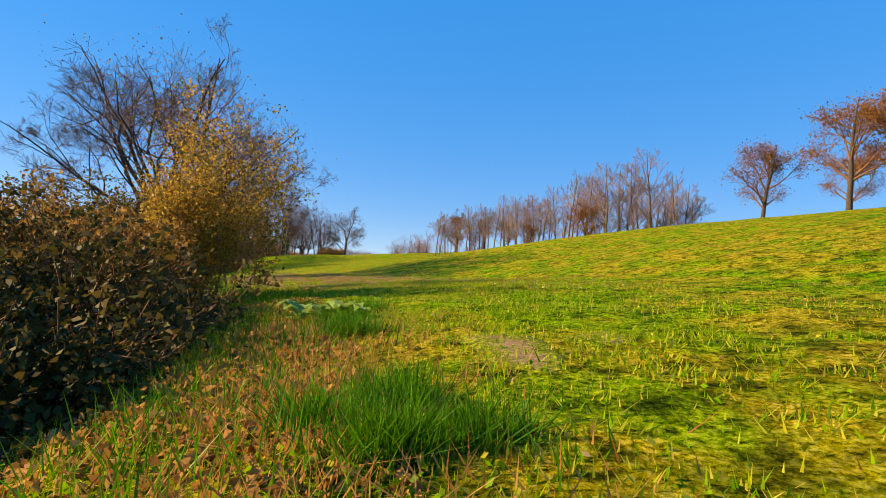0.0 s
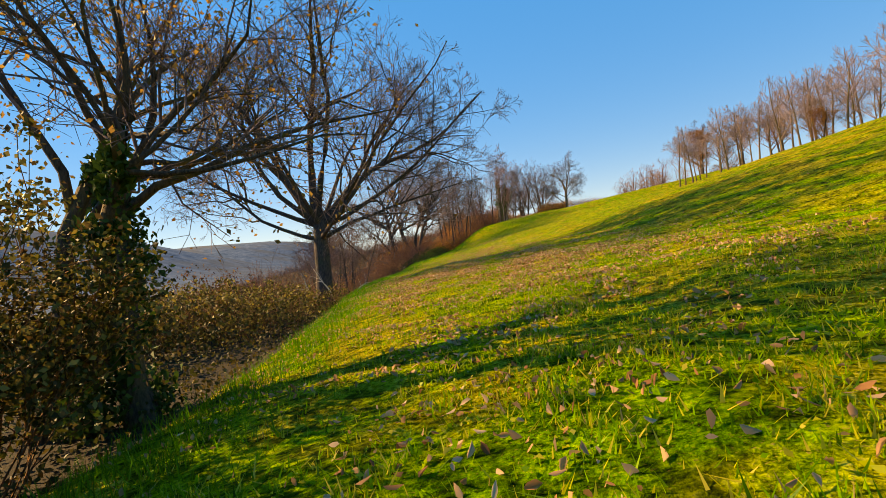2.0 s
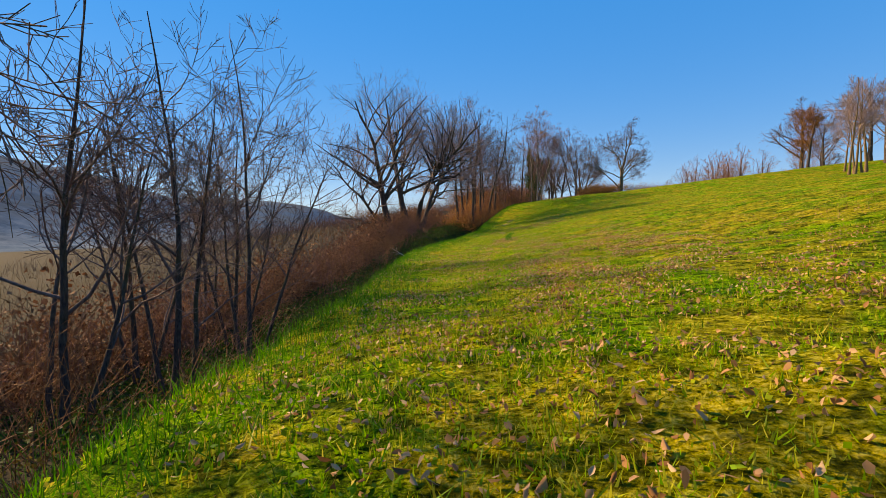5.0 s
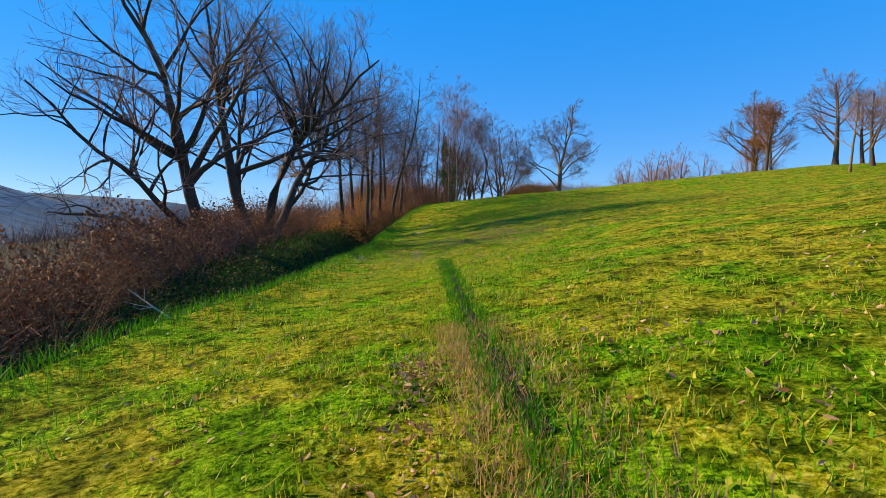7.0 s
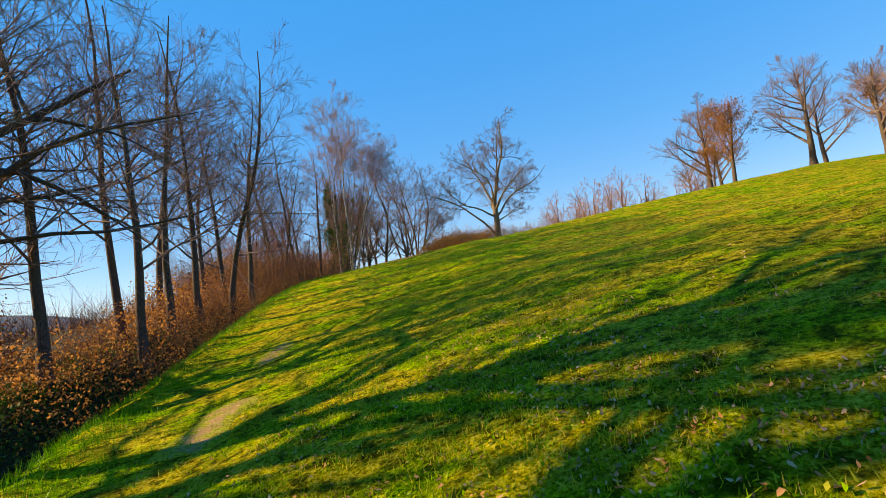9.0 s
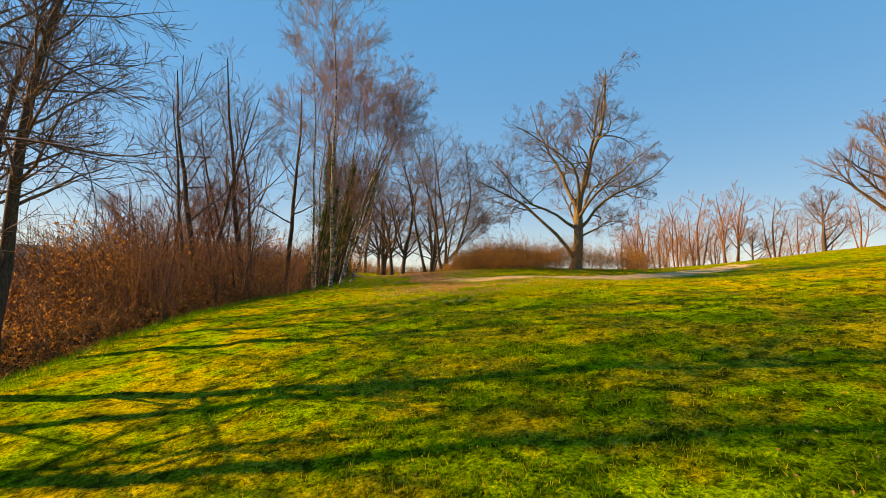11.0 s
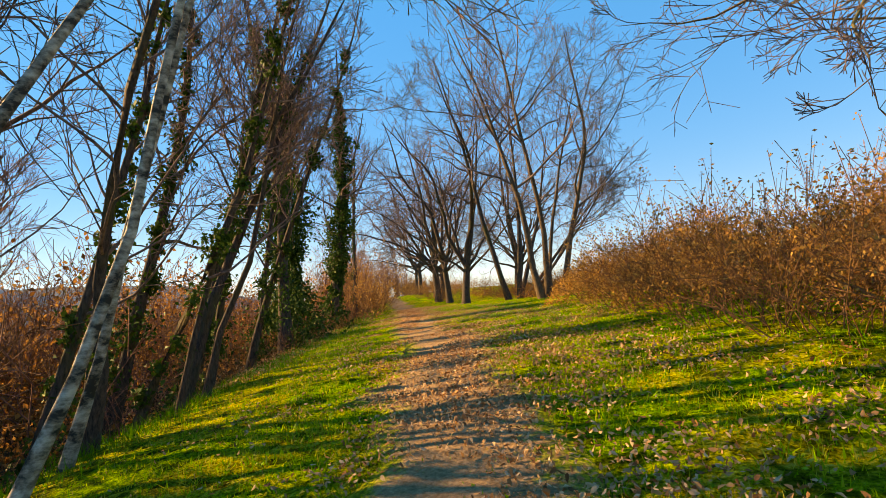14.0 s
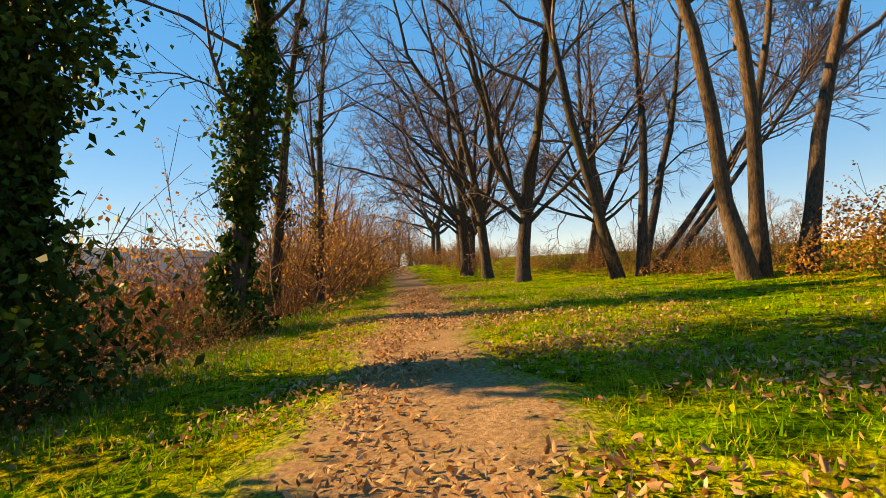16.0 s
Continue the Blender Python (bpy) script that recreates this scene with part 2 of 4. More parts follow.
far_slope = curve_of([(-60, 0.27), (-5, 0.26), (12, 0.21), (30, 0.17), (44, 0.153), (60, 0.148), (71, 0.15), (82, 0.116), (140, 0.12)])
bank_drop = curve_of([(-60, 0.5), (-12, 0.5), (-4, 0.8), (4, 2.1), (30, 2.0), (50, 1.3), (70, 0.8), (84, 0.8), (89, 0.7), (93, 0.3), (104, 0.3), (112, 0.8), (140, 0.8)])
# how far the meadow flattens towards the ditch
brow = curve_of([(-70, 0), (0, 0), (10, 1), (57, 1), (66, 0), (150, 0)])
bank_rise = curve_of([(-60, 0.2), (-12, 0.4), (-4, 0.3), (6, 0.1), (30, 0.1), (45, 0.85), (60, 0.8), (84, 0.1), (140, 0.1)])

path_x = curve_of([(60, 16.6), (68, 19.4), (74, 20.9), (80, 21.8), (86, 22.7), (92, 23.1), (97, 23.5), (106, 24.1), (127, 24.6), (150, 24.9)])
# how far from the edge the meadow's lower slope reaches
reach = curve_of([(-70, 10), (54, 10), (60, 10.6), (67, 11.5), (74, 12.3), (80, 11.4), (86, 10.9), (92, 10.4), (100, 10.3), (150, 10)])


def smooth(a):
    a = np.clip(a, 0, 1)
    return a * a * (3 - 2 * a)


def land(x, y):
    """Height of the ground."""
    x, y = np.asarray(x, float), np.asarray(y, float)
    u = x - edge_x(y)
    z = edge_z(y)
    r = np.clip(u, 0, reach(y))
    far = np.clip(u - reach(y), 0, 75)
    fade = 1 - 0.92 * smooth((y - 84) / 30)
    flat = 1 - smooth((y - 62) / 10) * (1 - smooth((y - 96) / 20)) * (1 - smooth(far / 40))
    z = z + near_slope(y) * (r - 1.2 * brow(y) * (1 - np.exp(-r / 1.2))) + far_slope(y) * (far - far * far / 150) * fade * flat
    d = np.clip(-u, 0, None)
    z = z - bank_drop(y) * (smooth(d / 1.4) - bank_rise(y) * smooth((d - 1.8) / 2.5)) - 0.05 * np.clip(d, 0, 15) - 0.13 * np.clip(d - 15, 0, 100)
    bump = 0.035 * np.sin(x * 1.7 + np.sin(y * 0.9)) * np.sin(y * 1.3 + 1.1 * np.sin(x * 0.7)) + 0.02 * np.sin(3.9 * x + 2.0 * np.sin(y * 2.3)) * np.sin(4.3 * y)
    z = z + bump * np.clip(1.2 - 0.004 * np.abs(y), 0.3, 1) * np.clip(1 - np.abs(u) / 300, 0, 1)
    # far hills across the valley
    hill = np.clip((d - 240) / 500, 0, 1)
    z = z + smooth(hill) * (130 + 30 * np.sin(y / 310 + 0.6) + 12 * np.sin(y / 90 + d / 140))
    return z


def height(x, y):
    return float(land(np.array([x]), np.array([y]))[0])


def mesh_of(name, verts, faces, mat, soft_shade=False):
    me = bpy.data.meshes.new(name)
    verts, faces = np.asarray(verts, np.float32), np.asarray(faces, np.int32)
    k = faces.shape[1]
    me.vertices.add(len(verts))
    me.vertices.foreach_set("co", verts.ravel())
    me.loops.add(faces.size)
    me.loops.foreach_set("vertex_index", faces.ravel())
    me.polygons.add(len(faces))
    me.polygons.foreach_set("loop_start", np.arange(0, faces.size, k, dtype=np.int32))
    if soft_shade:
        me.polygons.foreach_set("use_smooth", np.ones(len(faces), bool))
    me.update(calc_edges=True)
    me.materials.append(mat)
    return me


def part(name, me, parent, label=""):
    ob = new(name, me)
    ob.parent = parent
    if label:
        tagged(ob, label)
    return ob


def steps(fine_from, fine_to, step, out_from, out_to, growth=1.22):
    a = list(np.arange(fine_from, fine_to + 1e-6, step))
    s, p = step, a[-1]
    while p < out_to:
        s *= growth
        p += s
        a.append(p)
    s, p = step, a[0]
    while p > out_from:
        s *= growth
        p -= s
        a.insert(0, p)
    return np.array(a)


def sheet(us, ys, lift=0.0, base=edge_x):
    U, Y = np.meshgrid(us, ys)
    X = base(Y) + U
    Z = land(X, Y) + lift
    v = np.stack([X, Y, Z], -1).reshape(-1, 3)
    n, m = len(us), len(ys)
    i = (np.arange(m - 1)[:, None] * n + np.arange(n - 1)).ravel()
    return v, np.stack([i, i + 1, i + n + 1, i + n], 1)


v, f = sheet(steps(-5, 13, 0.34, -2400, 2400), steps(-44, 126, 0.42, -2400, 3200))
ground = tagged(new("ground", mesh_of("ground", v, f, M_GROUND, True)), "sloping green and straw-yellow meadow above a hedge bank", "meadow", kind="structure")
# materials of the bank and the hills by place
me = ground.data
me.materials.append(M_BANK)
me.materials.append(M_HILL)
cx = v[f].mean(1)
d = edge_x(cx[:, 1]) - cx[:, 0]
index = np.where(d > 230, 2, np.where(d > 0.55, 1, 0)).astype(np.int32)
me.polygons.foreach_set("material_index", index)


def with_verge(me, values):
    """Notes on the mesh how far each point is out towards the grassy side."""
    a = me.attributes.new("verge", "FLOAT", "POINT")
    a.data.foreach_set("value", np.asarray(values, np.float32) * np.float32(0.5))
    return me


def ribbon(name, centre, y0, y1, half, mat, label, category, lift, seed, step=0.25, grown=0.0):
    """A worn track that lies on the ground, with ragged sides."""
    rng = np.random.default_rng(seed)
    ys = np.arange(y0, y1, step)
    ragged = min(0.25, half * 0.4)
    left = -half - ragged * np.interp(ys, ys[::3], rng.normal(0, 0.6, len(ys[::3])))
    right = half + ragged * np.interp(ys, ys[::3], rng.normal(0, 0.6, len(ys[::3])))
    k = 9
    s = np.linspace(0, 1, k)
    ends = smooth(np.minimum(ys - y0, y1 - ys) / min(0.6, 0.3 * (y1 - y0))) if y1 - y0 < 10 else np.ones(len(ys))
    left, right = left * (0.15 + 0.85 * ends), right * (0.15 + 0.85 * ends)
    off = left[:, None] * (1 - s) + right[:, None] * s
    X = centre(ys)[:, None] + off
    Y = np.repeat(ys[:, None], k, 1)
    edge = np.minimum(s, 1 - s) * 8
    Z = land(X, Y) + lift * np.clip(edge, -1, 1) - 0.012 * (1 - np.clip(edge, 0, 1)) - (lift + 0.01) * (1 - ends)[:, None] ** 2
    v = np.stack([X, Y, Z], -1).reshape(-1, 3)
    i = (np.arange(len(ys) - 1)[:, None] * k + np.arange(k - 1)).ravel()
    f = np.stack([i, i + 1, i + k + 1, i + k], 1)
    return tagged(new(name, with_verge(mesh_of(name, v, f, mat, True), (np.maximum(np.abs(2 * s - 1)[None, :], 1 - ends[:, None]) * (1 - grown) + grown).ravel())), label, category, kind="structure")


ribbon("path", path_x, 76.5, 148.0, 0.86, M_DIRT, "brown dirt path with leaf litter between grassy verges", "path", 0.03, 3)
for k, (y0, y1, x0, x1, w) in enumerate([(31.2, 36.4, 4.72, 5.33, 0.36), (33.2, 35.6, 3.05, 3.3, 0.3), (46.2, 48.9, 6.7, 7.6, 0.5), (52.0, 54.4, 7.9, 8.8, 0.45), (-36.4, -35.0, -0.5, -0.2, 0.36), (-36.1, -35.3, 0.38, 0.5, 0.33)]):
    ribbon("bare_patch", curve_of([(y0, x0), (y1, x1)]), y0, y1, w, M_DIRT, "trodden strip of bare earth in the meadow", "bare earth", 0.012, 5 + k, 0.15, 0.58)
rut_x = curve_of([(19, 3.38), (20.2, 3.52), (21.7, 3.71), (23.2, 3.93), (24.7, 4.19), (26.3, 4.46), (27.7, 4.73), (28.7, 4.9), (31, 5.3)])
# no groove is carved: a near-black strip on the ground paints its shade
ribbon("rut", rut_x, 20.1, 30.6, 0.06, M_BANK, "flat dark strip painted for the shade in a wheel rut", "rut", 0.02, 15, 0.15)


def side_track():
    """The sandy track that turns off to the meadow."""
    ks = np.array([(21.6, 77.6), (22.3, 76.2), (23.4, 74.55), (25.0, 73.6), (27.2, 73.55), (29.8, 74.5), (32.2, 75.5), (35.8, 76.8), (40, 78.3), (46, 80.8)])
    s = np.r_[0, np.cumsum(np.hypot(*np.diff(ks, axis=0).T))]
    t = np.arange(0, s[-1], 0.3)
    fx, fy = curve_of(np.stack([s, ks[:, 0]], 1)), curve_of(np.stack([s, ks[:, 1]], 1))
    X, Y = fx(t), fy(t)
    dx, dy = np.gradient(X), np.gradient(Y)
    n = np.stack([dy, -dx], 1) / np.hypot(dx, dy)[:, None]
    rng = np.random.default_rng(8)
    wide = 1.15 + 0.55 * np.exp(-((t - 4) / 3) ** 2) + 0.25 * np.interp(t, t[::4], rng.normal(0, 0.6, len(t[::4])))
    k = 9
    o = np.linspace(-1, 1, k)
    XX = X[:, None] + n[:, :1] * wide[:, None] * o
    YY = Y[:, None] + n[:, 1:] * wide[:, None] * o
    Z = land(XX, YY) + 0.034 - 0.045 * (np.abs(o) > 0.98)
    v = np.stack([XX, YY, Z], -1).reshape(-1, 3)
    i = (np.arange(len(t) - 1)[:, None] * k + np.arange(k - 1)).ravel()
    f = np.stack([i, i + 1, i + k + 1, i + k], 1)
    tagged(new("sandy_track", with_verge(mesh_of("sandy_track", v, f, M_SAND, True), np.maximum(np.tile(np.abs(o), len(t)), np.repeat(np.clip(1.1 - np.minimum(t, t[-1] - t) / 1.0, 0, 1), k)))), "pale sandy vehicle track bending off towards the oak", "track", kind="structure")


side_track()

# ---- woody plants ----


def unit(a):
    return a / np.maximum(np.linalg.norm(a, axis=-1, keepdims=True), 1e-9)


def shoot(rng, S, D, L, R, k, wob, lift, tip=0.25):
    """Polylines of k points for branches that start at S towards D."""
    m = len(S)
    P = np.zeros((m, k, 3))
    P[:, 0] = S
    d = unit(D)
    for j in range(1, k):
        d = unit(d + rng.normal(0, wob, (m, 3)) + np.array([0, 0, lift]))
        P[:, j] = P[:, j - 1] + d * (L / (k - 1))[:, None]
    return P, R[:, None] * np.linspace(1, tip, k)[None, :]


def offshoots(rng, P, R, n, t0, t1, angle, spread, length, ratio, lift=0.0):
    """Starts of n branches on each polyline."""
    m, k, _ = P.shape
    t = (rng.random((m, n)) * 0.5 + (np.arange(n) + 0.25) / n * 0.5 + 0.0)
    t = t0 + (t1 - t0) * np.sort(t, 1)
    pos = t * (k - 1)
    i = np.clip(pos.astype(int), 0, k - 2)
    w = (pos - i)[..., None]
    rows = np.arange(m)[:, None]
    A, B = P[rows, i], P[rows, i + 1]
    S = A * (1 - w) + B * w
    axis = unit(B - A)
    r = R[rows, i] * (1 - w[..., 0]) + R[rows, i + 1] * w[..., 0]
    side = unit(np.cross(axis, rng.normal(0, 1, (m, n, 3))))
    a = np.radians(rng.normal(angle, spread, (m, n)))[..., None]
    D = axis * np.cos(a) + side * np.sin(a) + np.array([0, 0, lift])
    full = np.linalg.norm(np.diff(P, axis=1), axis=2).sum(1)[:, None]
    L = full * length * (1.15 - 0.6 * (t - t0) / max(1e-6, t1 - t0)) * rng.uniform(0.7, 1.25, (m, n))
    return S.reshape(-1, 3), D.reshape(-1, 3), L.ravel(), np.minimum(r * ratio, r * 0.95).ravel()


def tubes(P, R, sides):
    m, k, _ = P.shape
    T = unit(np.gradient(P, axis=1))
    ref = np.where(np.abs(T[..., 2:3]) > 0.9, np.array([1.0, 0, 0]), np.array([0, 0, 1.0]))
    a = unit(np.cross(T, ref))
    b = np.cross(T, a)
    ang = np.arange(sides) * 2 * np.pi / sides
    V = P[:, :, None] + R[:, :, None, None] * (a[:, :, None] * np.cos(ang)[:, None] + b[:, :, None] * np.sin(ang)[:, None])
    base = (np.arange(m)[:, None, None] * k + np.arange(k - 1)[:, None]) * sides
    j = np.arange(sides)
    q = np.stack([base + j, base + (j + 1) % sides, base + sides + (j + 1) % sides, base + sides + j], -1)
    return V.reshape(-1, 3), q.reshape(-1, 4)


def joined(pieces):
    vs, fs, n = [], [], 0
    for v, f in pieces:
        vs.append(v)
        fs.append(f + n)
        n += len(v)
    return np.concatenate(vs), np.concatenate(fs)


def leaf_quads(rng, S, size, flat=0.0, droop=0.0, lobed=False):
    """Small folded leaves at the points S."""
    m = len(S)
    n = unit(rng.normal(0, 1, (m, 3)) + np.array([0, 0, flat]))
    a = unit(np.cross(n, rng.normal(0, 1, (m, 3))))
    b = np.cross(n, a)
    s = (size * rng.uniform(0.6, 1.3, m))[:, None]
    c = rng.uniform(-0.05, 0.45 if lobed else 0.3, m)[:, None] * s
    if lobed:
        w = rng.uniform(0.16, 0.34, (m, 1)) * s
        k = rng.uniform(-0.1, 0.5, (m, 1)) * s
        V = np.stack([S - a * s * 0.6 + n * c * 0.5, S - a * s * 0.2 + b * w * 0.8 + n * k, S + a * s * 0.3 + b * w + n * k * 1.3, S + a * s * 0.62 + n * c * 1.6, S + a * s * 0.22 - b * w * 1.1 + n * k * 0.8, S - a * s * 0.25 - b * w * 0.7 + n * k * 0.4], 1)
        f = np.array([[0, 1, 2, 3], [0, 3, 4, 5]])
        return V.reshape(-1, 3), (np.arange(m)[:, None, None] * 6 + f).reshape(-1, 4)
    V = np.stack([S - a * s * 0.5, S + b * s * 0.32 + n * c, S + a * s * 0.5 - np.array([0, 0, 1.0]) * s * droop, S - b * s * 0.32 + n * c], 1)
    return V.reshape(-1, 3), np.arange(4 * m).reshape(m, 4)


def rooted(name, x, y, sink=0.15):
    e = new(name)
    e.location = (x, y, height(x, y) - sink)
    return e


def tree(name, x, y, label, stems, seed, tall=None, limbs=9, limb_from=0.3, limb_to=0.97, limb_angle=52, limb_length=0.55, limb_lift=0.1, sub=7, twig=7, fine=5, wood=None, twigs=None,
         thick=0.006, wob=0.09, limb_ratio=0.62, single=True, leaves=None, leaf_size=0.06, leaf_share=0.3, ivy=0, ivy_top=0.6, group="", straight=0.05, fork_lift=0.06, bole=None, ivy_wide=0.13, cheap=False):
    """A bare tree. stems: (dx, dy, lean_x, lean_y, length, radius) for each stem."""
    rng = np.random.default_rng(seed)
    wood, twigs = wood or M_BARK, twigs or M_TWIG
    e = rooted(name, x, y)
    tagged(e, label, "tree", group)
    st = np.array(stems, float)
    S = np.stack([st[:, 0], st[:, 1], 0 * st[:, 0]], 1)
    if bole:
        bx, by, bl, br = bole
        PB, RB = shoot(rng, np.zeros((1, 3)), np.array([[bx, by, 1.0]]), np.array([bl]), np.array([br]), 8, 0.03, 0, 0.78)
        RB[:, 0] *= 1.4
        RB[:, 1] *= 1.12
        v, f = tubes(PB, RB, 14)
        part("trunk", mesh_of("trunk", v, f, wood, True), e)
        k = np.clip((st[:, 0] * 7).astype(int), 0, 7)
        S = PB[0, k]
    D = np.stack([st[:, 2], st[:, 3], np.where(np.hypot(st[:, 2], st[:, 3]) > 2, 0.8, 1.0)], 1)
    P0, R0 = shoot(rng, S, D, st[:, 4], st[:, 5], 10, straight, 0.02, 0.14)
    R0[:, 0] *= 1.35
    for i in range(len(st)):
        v, f = tubes(P0[i:i + 1], R0[i:i + 1], 10)
        part("main_limb" if bole else "trunk", mesh_of("trunk", v, f, wood, True), e)
    P1, R1 = shoot(rng, *offshoots(rng, P0, R0, limbs, limb_from, limb_to, limb_angle, 9, limb_length, limb_ratio, limb_lift), 5 if cheap else 8, wob, fork_lift, 0.14)
    if single:
        for i in range(len(P1)):
            v, f = tubes(P1[i:i + 1], R1[i:i + 1], 6)
            part("limb", mesh_of("limb", v, f, wood, True), e)
        rest = []
    else:
        rest = [tubes(P1, R1, 5)]
    P2, R2 = shoot(rng, *offshoots(rng, P1, R1, sub, 0.2, 1.0, 42, 12, 0.5, 0.6, 0.08), 4 if cheap else 5, wob * 1.2, 0.05)
    R2 = np.maximum(R2, thick)
    rest.append(tubes(P2, R2, 3))
    ends = P2[:, 2:]
    if twig:
        P3, R3 = shoot(rng, *offshoots(rng, P2, R2, twig, 0.25, 1.0, 40, 14, 0.5, 0.55, 0.08), 2 if cheap else 3, wob * 1.4, 0.04)
        R3 = np.maximum(R3, thick * 0.8)
        rest.append(tubes(P3, R3, 3))
        ends = P3[:, 1:]
        if fine:
            P4, R4 = shoot(rng, *offshoots(rng, P3, R3, fine, 0.3, 1.0, 38, 14, 0.5, 0.6, 0.05), 2, wob * 1.5, 0.02)
            R4 = np.maximum(R4, thick * 0.65)
            rest.append(tubes(P4, R4, 3))
            ends = P4[:, 1:]
    v, f = joined(rest)
    part("crown", mesh_of("crown", v, f, twigs, False), e)
    if leaves:
        pts = ends.reshape(-1, 3)
        pts = np.repeat(pts, leaf_share, 0) if leaf_share > 1 else pts[rng.random(len(pts)) < leaf_share]
        v, f = leaf_quads(rng, pts + rng.normal(0, 0.35 if leaf_share > 1 else 0.05, pts.shape), leaf_size)
        part("foliage", mesh_of("foliage", v, f, leaves), e)
    if ivy:
        n = max(14, ivy // 150)
        i = rng.integers(0, len(P0), n)
        t = (np.arange(n) + rng.random(n)) / n * ivy_top * 9
        k = np.clip(t.astype(int), 0, 8)
        c = P0[i, k] * (1 - (t - k))[:, None] + P0[i, k + 1] * (t - k)[:, None]
        a = rng.random(n) * 6.283
        lobe = ivy_wide * (0.55 + 0.45 * np.sin(t * 2.1 + seed)) * np.clip(1.25 - t / (9 * ivy_top), 0.2, 1)
        w = R0[i, k] * 0.8 + np.abs(rng.normal(0.03, 0.7, n)) * lobe
        c = c + np.stack([np.cos(a) * w, np.sin(a) * w, 0 * w], 1)
        j = rng.integers(0, n, ivy)
        pts = c[j] + rng.normal(0, 1, (ivy, 3)) * (0.05 + 0.42 * lobe[j])[:, None] * np.array([1, 1, 1.2])
        pts[:, 2] = np.maximum(pts[:, 2], 0.05)
        v, f = leaf_quads(rng, pts, 0.13 if ivy > 9000 else 0.095, 0.0, 0.3)
        part("ivy", mesh_of("ivy", v, f, M_IVY), e, "dark green ivy")
    return e


def bush(name, x, y, label, wide, tall, seed, stems=60, side=5, wood=None, leaves=None, leaf_size=0.06, leaf_count=0, category="bush", group="", thick=0.007, spread=0.5):
    rng = np.random.default_rng(seed)
    e = rooted(name, x, y, 0.1)
    tagged(e, label, category, group)
    a, r = rng.random(stems) * 6.283, np.sqrt(rng.random(stems)) * wide * 0.6
    S = np.stack([np.cos(a) * r, np.sin(a) * r, 0 * a], 1)
    D = np.stack([np.cos(a) * r / wide * spread * 2, np.sin(a) * r / wide * spread * 2, 1 + 0 * a], 1) + rng.normal(0, 0.22 if tall < 3 else 0.12, (stems, 3))
    P, R = shoot(rng, S, D, tall * rng.uniform(0.6, 1.15, stems), np.full(stems, thick * 1.6), 5, 0.26, -0.02)
    inside = np.hypot(P[..., 0], P[..., 1]).max(1) < 1.5 * wide
    P, R = P[inside], R[inside]
    S2, D2, L2, W2 = offshoots(rng, P, R, side, 0.15, 1.0, 42, 15, 0.4, 0.8)
    P2, R2 = shoot(rng, S2, D2, np.minimum(L2, 0.62), W2, 2 if tall < 3 else 3, 0.2, 0.03)
    R2 = np.maximum(R2, thick * 0.7)
    part("bush_body", mesh_of("bush_body", *joined([tubes(P, R, 3), tubes(P2, R2, 3)]), wood or M_BRUSH), e)
    if leaves:
        pts = np.concatenate([P2[:, 1:].reshape(-1, 3), P[:, 2:].reshape(-1, 3)])
        pts = pts[rng.integers(0, len(pts), leaf_count)] + rng.normal(0, 0.05 if tall < 2 else 0.08, (leaf_count, 3))
        pts[:, 2] = np.maximum(pts[:, 2], 0.03)
        pts = pts[np.hypot(pts[:, 0], pts[:, 1]) < 1.7 * wide]
        v, f = leaf_quads(rng, pts, leaf_size)
        part("foliage", mesh_of("foliage", v, f, leaves), e)
    return e


def copied(ob, x, y, turn, size, tall=1.0, sink=0.12):
    m = Matrix.LocRotScale((x, y, height(x, y) - sink), Euler((0, 0, radians(turn))), (size, size, size * tall))
    return copy_thing(ob, m)


# ---- trees of the hedge, one by one ----
lone = [(0.99, 0, 0.05, 0.1, 10.5, 0.2), (0.99, 0, -0.28, 0.15, 10, 0.15), (0.99, 0, 0.35, -0.15, 10, 0.15), (0.97, 0, 0.6, 0.3, 9.5, 0.13), (0.97, 0, -0.6, -0.1, 9.5, 0.13), (0.95, 0, -1.0, 0.3, 9.5, 0.13),
        (0.95, 0, 1.1, 0.1, 9.5, 0.13), (0.95, 0, 0.15, 0.9, 9, 0.11), (0.92, 0, -0.1, -0.9, 9, 0.11), (0.92, 0, -1.6, -0.4, 9.5, 0.12), (0.92, 0, 1.8, -0.3, 9.5, 0.12), (0.9, 0, 1.1, 1.5, 9, 0.1), (0.88, 0, -2.5, 0.5, 9.5, 0.11),
        (0.86, 0, 2.8, 0.3, 9.5, 0.11), (0.86, 0, -0.9, 2.2, 8.5, 0.1), (0.84, 0, 1.2, -2.2, 8.5, 0.1), (0.8, 0, -3.2, -0.6, 8, 0.09), (0.78, 0, 3.4, -0.4, 7.5, 0.09)]
tree("tree", -3.8, -7.1, "lone bare field tree with broad dark crown on the hedge bank", lone, 11, limbs=8, limb_from=0.16, limb_angle=42, limb_length=0.44, limb_lift=0.0, sub=6, twig=5,
     fine=3, wood=M_BARK_DARK, thick=0.009, limb_ratio=0.6, bole=(0.06, 0, 4.3, 0.36), wob=0.21, straight=0.14, fork_lift=-0.005)
